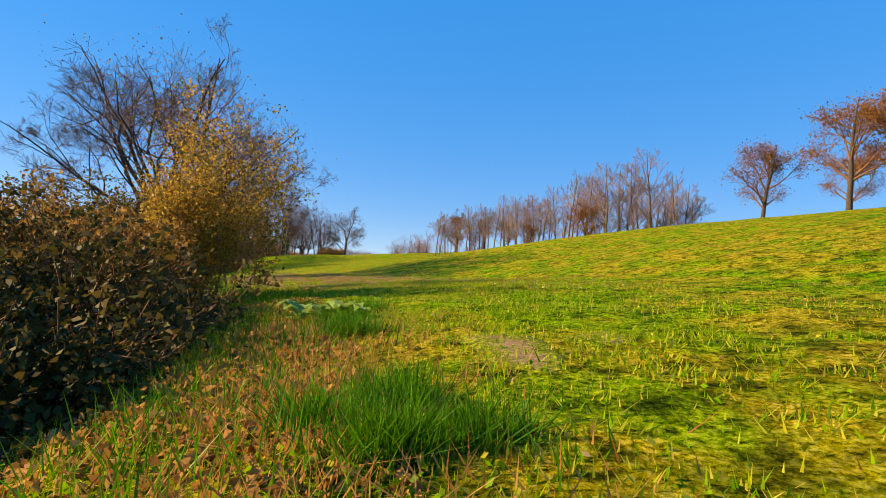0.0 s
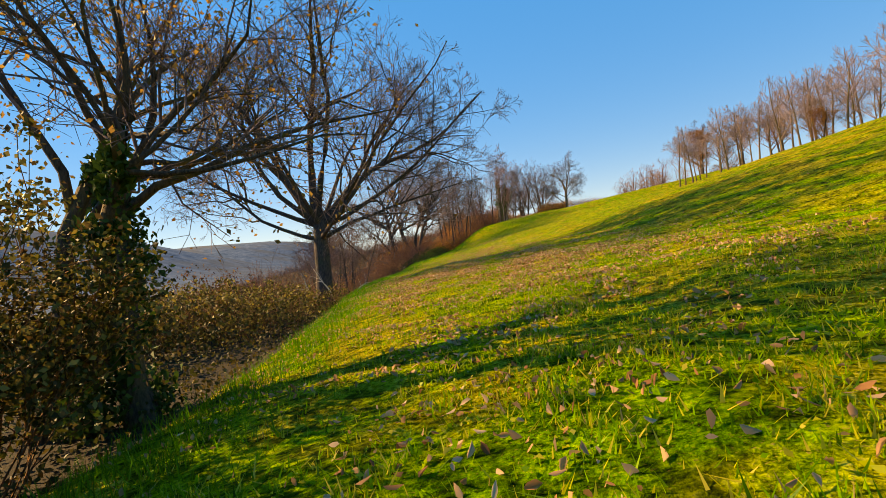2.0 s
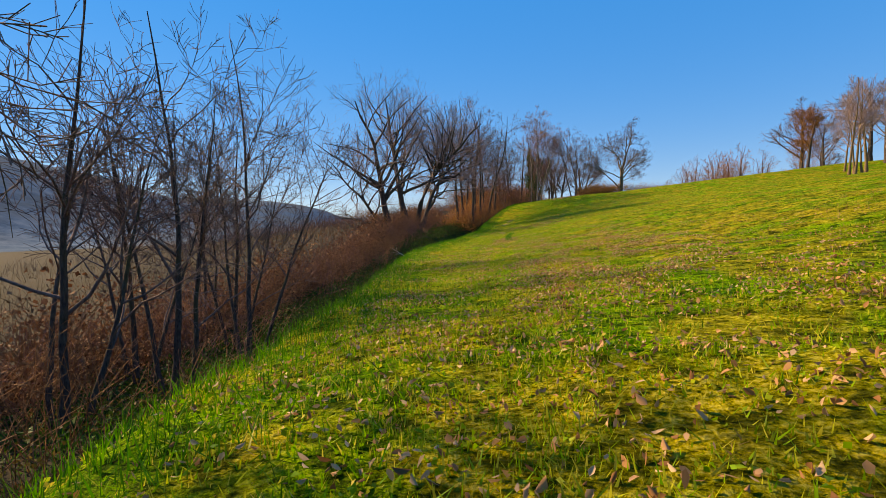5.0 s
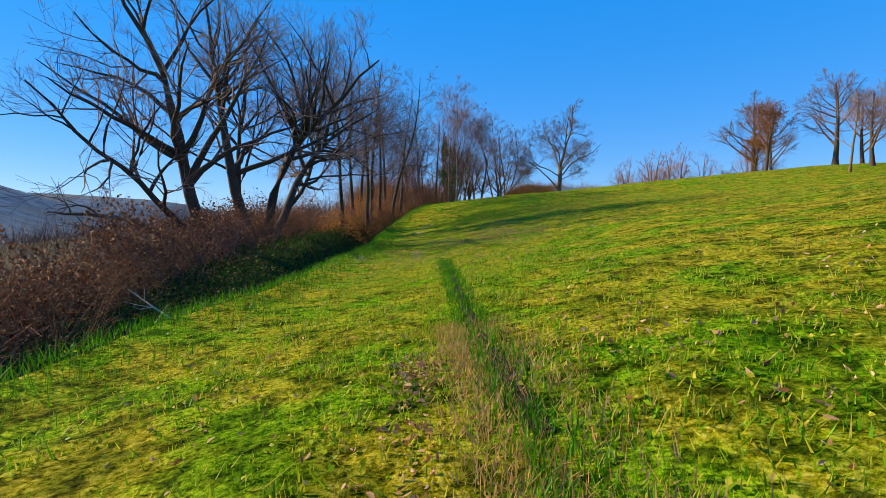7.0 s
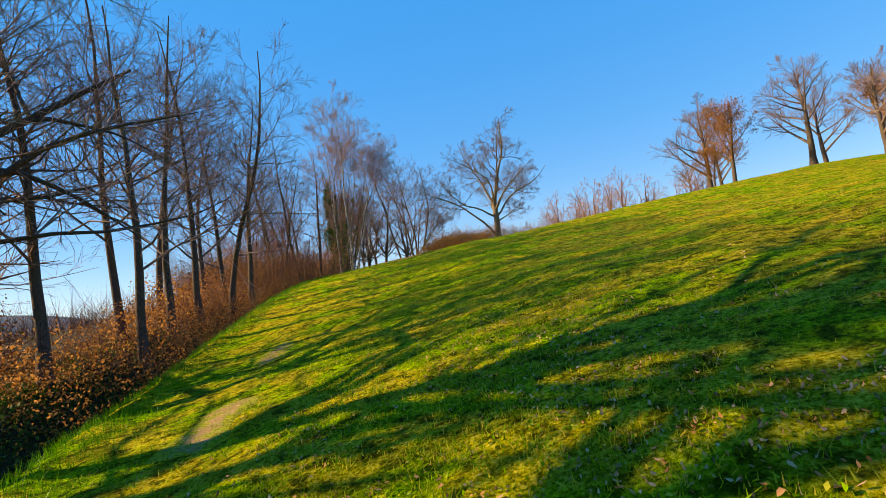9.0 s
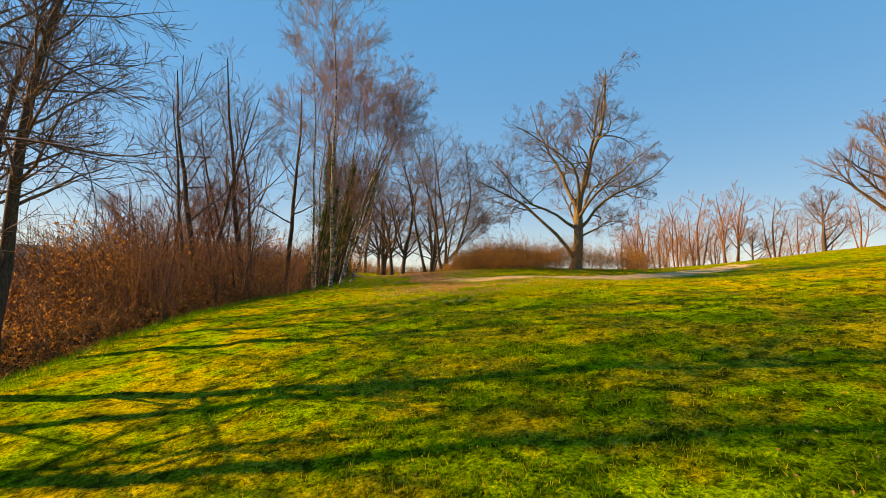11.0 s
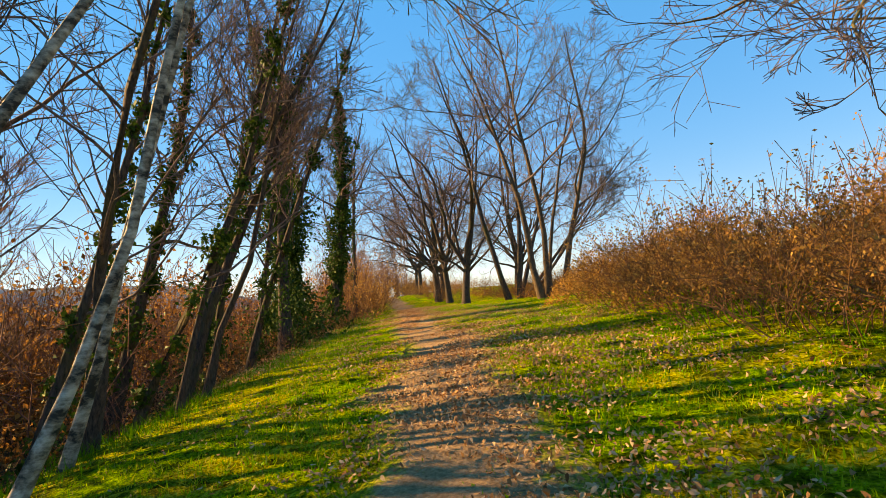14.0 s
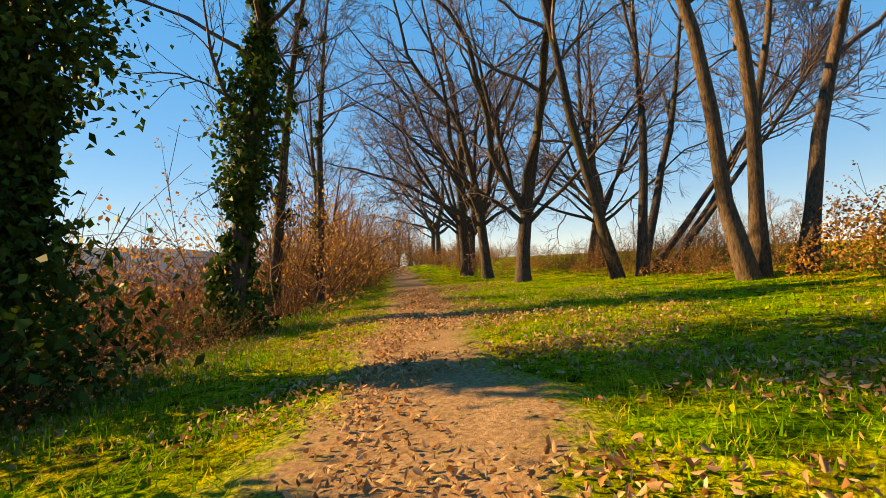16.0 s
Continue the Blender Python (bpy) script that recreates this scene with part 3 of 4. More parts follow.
tree("tree", -2.7, -22.6, "twisted old tree with two mossy stems among brambles", [(0.3, 0, -0.22, -0.1, 5.8, 0.17), (-1.0, 0.1, 0.16, -0.1, 5.8, 0.17), (-0.4, 0.0, 0.5, -0.15, 5.0, 0.12)], 12, limbs=8, limb_from=0.3, limb_angle=58,
     limb_length=0.62, sub=6, twig=6, fine=2, wood=M_BARK_MOSSY, straight=0.16, wob=0.22, limb_ratio=0.66, leaves=M_BROWNLEAF, leaf_share=3, leaf_size=0.06, ivy=5200, ivy_top=0.7, ivy_wide=0.26)
big = dict(limbs=18, limb_from=0.16, limb_angle=58, limb_length=0.5, sub=7, twig=6, fine=2, thick=0.0074, limb_ratio=0.7, wob=0.16, straight=0.14, fork_lift=0.04, wood=M_BARK_DARK, twigs=M_TWIG_PALE, group="old trees on the bank")
tree("tree", -2.0, 51.7, "huge bare tree with two stems forking low", [(-0.2, 0, -0.1, 0.15, 14, 0.33), (0.2, 0, 0.40, 0.25, 14, 0.3), (0.0, 0.3, 0.12, 0.5, 14, 0.2)], 13, **big)
tree("tree", -2.8, 49.8, "huge bare tree with one thick stem leaning over the valley", [(0, 0, -0.24, -0.1, 14.5, 0.36), (0, 0.3, -0.5, -0.1, 13, 0.2)], 18, **{**big, "limbs": 16, "fine": 1})
tree("tree", -4.3, 46.2, "old bare tree with a heavy crooked stem leaning off the bank", [(0, 0, -0.3, -0.35, 13.5, 0.36), (-0.1, -0.2, -0.6, -0.45, 10.5, 0.2)], 19, **{**big, "limbs": 13, "twig": 5, "fine": 1})
tree("tree", -5.0, 43.0, "old hedge tree with a broken hanging branch", [(0, 0, -0.5, -0.2, 6.5, 0.2), (0.1, 0.2, -1.8, -0.9, 4.5, 0.12)], 20, limbs=5, limb_from=0.4, limb_angle=60, limb_length=0.45, sub=4, twig=3, fine=0, thick=0.009, straight=0.2, wob=0.2, fork_lift=-0.06)
oak = [(0.28, 0, -1.0, 0.1, 9, 0.12), (0.6, 0, 1.3, -0.1, 7, 0.1), (0.65, 0, -0.9, 0.4, 7, 0.09), (0.7, 0, 0.2, 1.2, 6.5, 0.09), (0.75, 0, 0.1, -1.2, 6.5, 0.09), (0.85, 0, 0.8, 0.3, 7.5, 0.11), (0.85, 0, -0.6, -0.3, 7.5, 0.11),
       (0.99, 0, 0.05, 0.1, 8.5, 0.17), (0.99, 0, 0.45, -0.2, 8, 0.13), (0.99, 0, -0.35, 0.15, 8, 0.13), (0.5, 0, 1.9, 0.3, 5, 0.07)]
tree("oak_tree", 31.2, 80.2, "bare old oak with thick trunk and a long low limb", oak, 14, limbs=10, limb_from=0.16, limb_angle=54, limb_length=0.4, limb_lift=0.03, sub=6, twig=6, fine=3,
     wood=M_BARK_OAK, twigs=M_TWIG, thick=0.0072, wob=0.24, limb_ratio=0.58, bole=(0.14, 0, 4.4, 0.31), straight=0.2, fork_lift=0.02)

# slender trees between the big tree and the birches
rng = np.random.default_rng(40)
for i, (x, y, h) in enumerate([(2.6, 57, 12), (4.7, 59.3, 12.5), (3.6, 62.3, 13), (5.2, 62.8, 12), (6.2, 65.2, 12.5), (7.5, 67.3, 11.5), (4.4, 67, 12), (8.6, 69.3, 10), (7.2, 72, 10), (6.0, 74.5, 10)]):
    lx, ly = rng.normal(0.04, 0.05, 2)
    tree("tree", x, y, "slender bare tree with fine twigs in the hedge row", [(0, 0, lx, ly, h + 2.5, 0.17)], 50 + i, limbs=32, limb_from=0.16, limb_angle=66, limb_length=0.27, limb_ratio=0.38, limb_lift=0.08, sub=6, twig=6, fine=0,
         single=False, wood=M_BARK_DARK, thick=0.0075, straight=0.06, wob=0.14, group="slender hedge trees")

# birches and their neighbours at the start of the path
for i, (x, y, lx, ly, h, r) in enumerate([(17.2, 80.5, -0.05, 0.02, 15, 0.085), (17.75, 81.2, 0.16, 0.05, 13.5, 0.065), (18.4, 82.2, 0.3, 0.05, 12, 0.06), (16.6, 82.3, 0.04, 0.0, 14.5, 0.075), (17.5, 82.6, 0.12, 0.02, 13, 0.055),
                                          (18.1, 83.6, 0.22, 0.0, 12.5, 0.06), (16.9, 84.0, 0.08, 0.05, 14, 0.065)]):
    tree("birch", x, y, "slim white-barked birch with hanging reddish twigs", [(0, 0, lx, ly, h, r)], 80 + i, limbs=18, limb_from=0.42, limb_angle=40, limb_length=0.26, limb_ratio=0.4, sub=6, twig=6, fine=2, single=False,
         wood=M_BIRCH, twigs=M_TWIG_BIRCH, thick=0.008, straight=0.075, fork_lift=-0.02, group="birches by the path")
for i, (x, y, lx, ly, h, r, ivy) in enumerate([(15.2, 85.5, 0.06, 0, 12.5, 0.17, 0), (16.5, 88, 0.3, 0.05, 11, 0.14, 4000), (17.4, 89.6, 0.34, 0.0, 11, 0.14, 3900),
                                              (17.9, 87.2, 0.3, 0.1, 10, 0.12, 1500), (17.1, 84.6, 0.28, 0.0, 10, 0.08, 1200), (17.7, 86.0, 0.36, 0.05, 10, 0.08, 1400), (18.1, 88.5, 0.3, -0.05, 10, 0.09, 1800), (18.6, 90.2, 0.22, 0, 11, 0.1, 2200), (18.4, 91.4, 0.3, 0.0, 9, 0.09, 2500), (19.2, 92.8, 0.03, 0.02, 13, 0.2, 7500), (19.0, 95.6, 0.05, 0.0, 13, 0.22, 24000),
                                              (20.15, 99.5, 0.2, -0.02, 12.5, 0.2, 13000), (20.4, 102.5, 0.16, 0, 11, 0.15, 2500), (21.2, 105.2, 0.1, 0, 11, 0.15, 1500), (20.6, 110, 0.1, 0, 10, 0.14, 0),
                                              (21.0, 116, 0.08, 0, 10, 0.14, 0)]):
    tree("tree", x, y, "tall trunk wrapped in dark ivy beside the path" if ivy > 1000 else "bare hedge tree leaning towards the path", [(0, 0, lx, ly, h, r)], 110 + i, limbs=13, limb_from=0.25,
         limb_angle=54, limb_length=0.27, limb_ratio=0.42, sub=6, twig=6, fine=0, wob=0.17, single=False, wood=M_BARK_DARK, thick=0.0065, ivy=ivy, ivy_top=0.85, ivy_wide=0.85 if ivy > 20000 else 0.5 if ivy > 7000 else 0.28 if ivy > 3500 else 0.16, group="trees along the path")

rng = np.random.default_rng(64)
for i in range(6):
    y = 82.8 + 0.75 * i + rng.uniform(-0.3, 0.3)
    x = float(edge_x(y)) - rng.uniform(0.0, 1.6)
    tree("tree", x, y, "slim dark stem leaning out of the hedge beside the path", [(0, 0, rng.uniform(0.1, 0.36), rng.uniform(-0.08, 0.08), rng.uniform(8.5, 12), rng.uniform(0.045, 0.085))], 240 + i, limbs=12, limb_from=0.2, limb_angle=50, limb_length=0.24,
         limb_ratio=0.4, sub=5, twig=4, fine=0, single=False, wood=M_BARK_DARK, thick=0.0075, straight=0.09, wob=0.16, ivy=900 if i % 3 == 0 else 0, ivy_top=0.55, ivy_wide=0.14, group="slim stems of the path hedge")

for i, (x, y, h) in enumerate([(11.2, 80.8, 11.5), (13.2, 83.8, 12.5)]):
    tree("tree", x, y, "grey bare tree with a broad twiggy crown behind the birches", [(0, 0, -0.08, 0, h, 0.18), (0.2, 0.1, 0.16, 0.05, h * 0.9, 0.12), (-0.25, 0.1, -0.26, 0, h * 0.85, 0.11)], 270 + i, limbs=11, limb_from=0.25, limb_angle=50, limb_length=0.36,
         limb_ratio=0.45, sub=6, twig=5, fine=0, single=False, wood=M_BARK_DARK, thick=0.007, wob=0.16, straight=0.06, group="grey trees behind the birches")

# the row across the path
def row_crown(lx, h, r, i):
    """Main limbs of a broad crown on a short bole."""
    k = 0.12 * ((i * 7) % 5 - 2)
    return [(0.99, 0, lx, 0.05, h - 2.5, r * 0.72), (0.99, 0, 0.34 + k, 0.12, h - 3.5, r * 0.5), (0.99, 0, -0.36 + k, -0.1, h - 3.5, r * 0.55), (0.88, 0, 0.75 - k, 0.35, h - 5, r * 0.4),
            (0.88, 0, -0.85 - k, 0.2, h - 5, r * 0.42), (0.75, 0, -1.4 + k, -0.35, h - 6, r * 0.32), (0.75, 0, 1.35 + k, -0.25, h - 6, r * 0.32)]


fan = [(0.2, 0, 0.45, 0.1, 10, 0.13), (0.5, 0.3, 0.8, 0.15, 9, 0.11), (-0.3, 0.1, -0.25, 0.0, 13, 0.15), (0.1, -0.3, 0.2, -0.05, 12, 0.13), (0.7, 0, 1.1, 0.1, 8, 0.1), (0.6, -0.2, 0.95, -0.1, 8.5, 0.09)]
tree("tree", 29.3, 101.6, "bare tree with a fan of leaning stems from one base", fan, 140, limbs=8, limb_from=0.3, limb_angle=42, limb_length=0.45, sub=6, twig=5, fine=2, single=False, wood=M_BARK_DARK, straight=0.045, wob=0.14, twigs=M_TWIG, thick=0.010)
tree("tree", 29.1, 97.4, "bare tree with three thick upright stems", [(0, 0, -0.09, 0.0, 13.5, 0.15), (0.35, 0.2, 0.06, 0.05, 13, 0.14), (0.8, -0.2, 0.26, 0, 12, 0.14), (0.55, 0.5, 0.15, 0.1, 11, 0.1)], 141, limbs=9, limb_from=0.25, limb_angle=50,
     limb_length=0.45, sub=6, twig=5, fine=2, single=False, wood=M_BARK_WARM, twigs=M_TWIG, straight=0.07, wob=0.2, thick=0.009)
for i, (x, y, lx, h, r) in enumerate([(27.3, 104.3, 0.02, 13, 0.22), (27.1, 108, -0.05, 12.5, 0.2), (27.0, 111.6, -0.03, 13, 0.24), (27.7, 114.4, 0.0, 13, 0.24), (28.0, 119, 0.02, 12, 0.22), (27.6, 126, 0.0, 12, 0.22),
                                     (31.5, 108, 0.15, 12, 0.2), (33, 112, 0.1, 11, 0.18), (28, 133, 0, 11, 0.2)]):
    tree("tree", x, y, "bare broad-crowned tree in the row along the path", row_crown(lx, h, r, i), 150 + i, limbs=7, limb_from=0.15, limb_angle=56, limb_length=0.42, limb_lift=0.0, limb_ratio=0.6, sub=5, twig=4, fine=1, single=False,
         wood=M_BARK_DARK, twigs=M_TWIG, straight=0.15, fork_lift=0.0, wob=0.24, thick=0.0085, bole=(lx, 0.02, 2.6 + 0.35 * (i % 3), r), group="row across the path")

# small trees over the ditch
for i, (x, y, h) in enumerate([(-5.7, 11.8, 10), (-6.8, 13.5, 7.5), (-7.5, 9.2, 7), (-9, 16, 8), (-5.6, 7.4, 8.5), (-6.3, 5.2, 7.5)]):
    tree("tree", x, y, "thin bare sapling over the dark ditch", [(0, 0, 0.05, 0, h, 0.08), (0.3, 0.1, 0.2, 0, h * 0.8, 0.06), (-0.3, 0.2, -0.2, 0.1, h * 0.8, 0.06)], 170 + i, limbs=11, limb_from=0.2, limb_angle=50, limb_length=0.4, sub=6, twig=5, fine=0, wob=0.19,
         single=False, wood=M_BARK_DARK, thick=0.007, group="saplings over the ditch")

# ---- trees on the hill and far off: a few forms, set out again and again ----
round_form = tree("tree", 62.7, 81.1, "bare oak with rounded crown on the hill crest", [(0, 0, 0.03, 0, 11, 0.35)], 200, limbs=16, limb_from=0.22, limb_angle=52, limb_length=0.45, sub=8, twig=7, fine=0, single=False, cheap=True,
                  wood=M_BARK_DARK, thick=0.016, group="hill trees")
slim_form = tree("tree", 70, 58, "tall bare pinkish-grey tree of the crest wood", [(0, 0, 0.0, 0, 15, 0.22)], 201, limbs=15, limb_from=0.25, limb_angle=46, limb_length=0.36, sub=5, twig=3, fine=0, single=False, cheap=True,
                 wood=M_BARK_PALE, twigs=M_TWIG_PALE, thick=0.026, group="crest wood")
pink_form = tree("tree", 57, 98, "low bare pinkish-brown tree behind the crest", [(0, 0, 0.0, 0, 8, 0.14), (0.3, 0, 0.25, 0.1, 6.5, 0.1), (-0.3, 0, -0.3, 0, 6.5, 0.1)], 205, limbs=8, limb_from=0.15, limb_angle=45, limb_length=0.42, sub=4, twig=2, fine=0,
                 single=False, cheap=True, wood=M_TWIG_RED, twigs=M_TWIG_BIRCH, thick=0.018, group="low trees behind the crest")
rust_form = tree("tree", 61, -2, "oak still holding rusty brown leaves", [(0, 0, 0, 0, 12, 0.3)], 202, limbs=15, limb_from=0.1, limb_angle=52, limb_length=0.42, sub=7, twig=5, fine=0, single=False, cheap=True,
                 wood=M_BARK_DARK, twigs=M_BRUSH, thick=0.022, leaves=M_OAKRUST, leaf_size=0.2, leaf_share=9, group="rusty oaks")
rng = np.random.default_rng(77)
for x, y, s in [(65.6, 70.9, 1.0), (78, 96, 0.8), (60, 62, 0.75), (69, 84, 0.8), (84, 110, 0.7), (74, 74, 0.85)]:
    copied(round_form, x, y, rng.uniform(0, 360), s)
for i in range(50):
    a = radians(26 + 29 * (i + rng.uniform(-0.5, 0.5)) / 50)
    dd = rng.uniform(84, 112)
    s = np.interp(math.degrees(a), [25, 31, 38, 45, 50, 55], [0.5, 0.66, 0.86, 1.05, 1.1, 0.7]) * rng.uniform(0.85, 1.12)
    copied(slim_form, -2 + dd * math.sin(a), -38 + dd * math.cos(a), rng.uniform(0, 360), s, rng.uniform(0.9, 1.1))
for x, y, s in [(57, -13, 1.05), (60, -16, 1.1), (61, -20, 1.1), (64, -10, 0.7), (70, 66, 0.7), (60.0, 76.0, 0.85), (61.9, 80.0, 0.5), (88, 34, 0.7), (80, 30, 0.7), (49, 30, 0.5), (55, 22, 0.7)]:
    copied(rust_form, x, y, rng.uniform(0, 360), s)
for i in range(20):
    a, dd = radians(rng.uniform(37, 54)), rng.uniform(66, 92)
    copied(pink_form, 9 + dd * math.sin(a), 44 + dd * math.cos(a), rng.uniform(0, 360), rng.uniform(0.6, 1.1))
for i in range(12):
    copied(slim_form, rng.uniform(64, 100), rng.uniform(120, 170), rng.uniform(0, 360), rng.uniform(0.35, 0.6))
for i in range(10):
    copied(slim_form, rng.uniform(62, 78), rng.uniform(14, 66), rng.uniform(0, 360), rng.uniform(0.6, 1.0))

# ---- brush along the hedge ----
brown_form = bush("bush", -4.8, 3.0, "dense leafless brown brush on the hedge bank", 1.6, 2.4, 300, stems=26, side=5, thick=0.006, spread=0.55, group="hedge brush")
red_form = bush("bush", -5.0, 8.0, "thicket of reddish bare stems along the ditch", 1.7, 2.6, 301, stems=26, side=5, wood=M_TWIG_RED, thick=0.006, spread=0.55, group="hedge brush")
rust_bush = bush("bush", 28.0, 82.0, "rusty orange bramble thicket beside the path", 1.5, 1.9, 302, stems=34, side=5, leaves=M_ORANGE, leaf_size=0.048, leaf_count=1000, thick=0.006, group="rusty brambles")
pale_bush = bush("bramble", -4.5, -13.0, "low bramble patch with pale yellow-green leaves", 1.5, 1.2, 303, stems=44, side=5, leaves=M_BRAMBLE, leaf_size=0.075, leaf_count=2600, thick=0.006, category="bramble", group="pale brambles", spread=0.8)
rng = np.random.default_rng(91)
for y in np.arange(-4, 58, 1.9):
    for k in range(2):
        o = 6.3 + k * 2.4 + rng.uniform(-0.6, 0.6)
        copied((brown_form, red_form, red_form)[rng.integers(0, 3)], float(edge_x(y)) - o, y + rng.uniform(-0.8, 0.8), rng.uniform(0, 360), rng.uniform(0.95, 1.25), rng.uniform(1.0, 1.25) if y < 34 else rng.uniform(0.85, 1.1))
for y in np.arange(58, 82, 1.8):
    for k in range(2):
        copied((brown_form, red_form)[k], float(edge_x(y)) - 1.6 - 2.0 * k + rng.uniform(-0.5, 0.5), y, rng.uniform(0, 360), rng.uniform(0.8, 1.15))
for y in np.arange(84, 142, 1.5):
    copied((brown_form, red_form)[rng.integers(0, 2)], float(edge_x(y)) - 1.2 - rng.uniform(0, 1.6), y, rng.uniform(0, 360), rng.uniform(0.6, 0.9))
for x, y, s in [(26.2, 82.5, 0.9), (27.6, 83.5, 1.1), (29.3, 82.8, 1.1), (30.2, 81.8, 1.0), (33.0, 81.4, 1.05), (34.6, 81.0, 1.1), (36.3, 81.6, 1.0), (38, 82.5, 0.9), (28.0, 85.5, 1.2), (29.5, 86.5, 1.35),
                (28.5, 88.2, 1.2), (30.0, 89.5, 1.35), (29.6, 91.0, 1.0), (31.2, 92.5, 1.2), (31.8, 95.5, 1.0), (32, 88, 1.4), (33, 92, 1.3), (40, 84, 0.9), (43, 87, 0.8), (26.9, 87.0, 0.8), (26.6, 85.0, 0.85), (26.3, 83.2, 0.8), (26.1, 81.6, 0.85), (26.3, 80.0, 0.8), (27.2, 78.9, 0.85), (28.5, 79.0, 0.8), (27.6, 80.8, 1.0), (29.8, 79.6, 0.75), (32.4, 80.6, 0.8), (33.8, 80.2, 0.75), (35.4, 80.4, 0.85), (36.9, 81.0, 0.8)]:
    copied(rust_bush, x, y, rng.uniform(0, 360), s)
for i in range(26):
    copied((brown_form, rust_bush)[i % 2], rng.uniform(30.5, 37), rng.uniform(98, 138), rng.uniform(0, 360), rng.uniform(0.5, 0.8))
for i in range(14):
    copied((rust_bush, brown_form)[i % 2], rng.uniform(30.2, 36), rng.uniform(96.5, 109), rng.uniform(0, 360), rng.uniform(0.6, 0.95))
for y in np.arange(98.5, 130, 1.7):
    copied((rust_bush, brown_form)[int(y) % 2], 28.9 + rng.uniform(0, 2.2), y, rng.uniform(0, 360), rng.uniform(0.5, 0.75))
for i in range(22):
    y = 87 + 1.9 * i
    copied((brown_form, red_form)[i % 2], float(edge_x(y)) - rng.uniform(3.0, 6.0), y, rng.uniform(0, 360), rng.uniform(1.3, 1.7))
for y in np.arange(88.5, 108, 1.3):
    copied((brown_form, red_form, rust_bush)[rng.integers(0, 3)], float(edge_x(y)) - rng.uniform(0.3, 1.1), y, rng.uniform(0, 360), rng.uniform(0.35, 0.6))
for y in np.arange(102.5, 126, 1.9):
    copied(rust_bush, float(edge_x(y)) - rng.uniform(0.6, 1.8), y, rng.uniform(0, 360), rng.uniform(1.3, 1.8), rng.uniform(1.1, 1.4))
corner_form = tree("tree", 9.5, 84.0, "small bare reddish tree in the hedge corner", [(0, 0, 0.0, 0, 7, 0.09), (0.3, 0, 0.25, 0.1, 6, 0.06), (-0.3, 0, -0.3, 0, 6, 0.06)], 206, limbs=9, limb_from=0.15, limb_angle=46, limb_length=0.42, sub=6, twig=4, fine=0,
                   single=False, wood=M_BARK_DARK, twigs=M_TWIG_RED, thick=0.007, group="hedge corner trees")
for x, y, s in [(11.0, 74.8, 0.5), (12.4, 77.2, 0.55), (10.0, 78.5, 0.7), (13.2, 80.5, 0.7), (11.8, 83, 1.0), (13, 87, 1.2), (9.4, 93, 1.3), (8.4, 84, 0.9), (6.6, 90, 1.1)]:
    copied(corner_form, x, y, rng.uniform(0, 360), s)
for y in np.arange(107, 142, 2.6):
    copied(pink_form, float(edge_x(y)) - rng.uniform(0.4, 2.5), y, rng.uniform(0, 360), rng.uniform(0.5, 0.85))
for y in np.arange(110, 146, 2.0):
    copied(rust_bush, float(edge_x(y)) - 0.6 - rng.uniform(0, 1.5), y, rng.uniform(0, 360), rng.uniform(1.2, 1.8))
    copied((brown_form, rust_bush)[int(y) % 4 == 2], 26.9 + rng.uniform(0, 1.5), y, rng.uniform(0, 360), rng.uniform(0.6, 1.0))
for i in range(26):
    copied((pink_form, rust_bush)[i % 2], rng.uniform(17, 34), rng.uniform(150, 168), rng.uniform(0, 360), rng.uniform(0.7, 1.0) if i % 2 == 0 else rng.uniform(1.5, 2.2))
for i in range(14):
    copied((brown_form, red_form)[i % 2], rng.uniform(4, 10.5), rng.uniform(80, 100), rng.uniform(0, 360), rng.uniform(1.8, 2.6), rng.uniform(0.9, 1.1))
for i in range(44):
    copied((brown_form, red_form, brown_form)[i % 3], rng.uniform(5, 15), rng.uniform(76, 95), rng.uniform(0, 360), rng.uniform(1.4, 2.1))
for x, y, s in [(-6.5, -14, 1.0), (-5.2, -16, 1.0), (-7.5, -11.5, 1.1), (-3.6, -15.2, 0.8), (-8.5, -15.5, 1.1), (-6, -18, 1.0), (-3.4, -10.6, 0.7), (-6.2, -8, 0.9), (-9, -19, 1.1)]:
    copied(pale_bush, x, y, rng.uniform(0, 360), s * 1.35)
for x, y, s in [(-3.4, -2.5, 0.9), (-4.6, 0, 1.0), (-3.2, 2.0, 0.9), (-6, -4, 1.0), (-8, 0, 1.1), (-8, 5, 1.1)]:
    copied(brown_form, x, y, rng.uniform(0, 360), s)

# the leafy bush by which the camera starts
bush("bush", -1.98, -28.1, "tall dense bush with yellow-green and brown leaves", 1.15, 3.7, 310, stems=100, side=7, leaves=M_YELLOWLEAF, leaf_size=0.055, leaf_count=26000, thick=0.005, spread=0.2)
bush("bush", -3.5, -29.4, "leafy brown and yellow bush at the meadow edge", 1.3, 1.7, 313, stems=80, side=7, leaves=M_BROWNLEAF, leaf_size=0.055, leaf_count=24000, thick=0.007, spread=0.25)
bush("bush", -4.2, -30.8, "dense bush of mixed yellow-green leaves at the meadow edge", 1.6, 1.7, 311, stems=80, side=7, leaves=M_BROWNLEAF, leaf_size=0.06, leaf_count=16000, thick=0.007, spread=0.4)
bush("bush", -4.2, -26.4, "leafy brown bush between the tall bush and the twisted tree", 1.5, 2.7, 314, stems=80, side=7, leaves=M_BRAMBLE, leaf_size=0.065, leaf_count=18000, thick=0.007, spread=0.35)
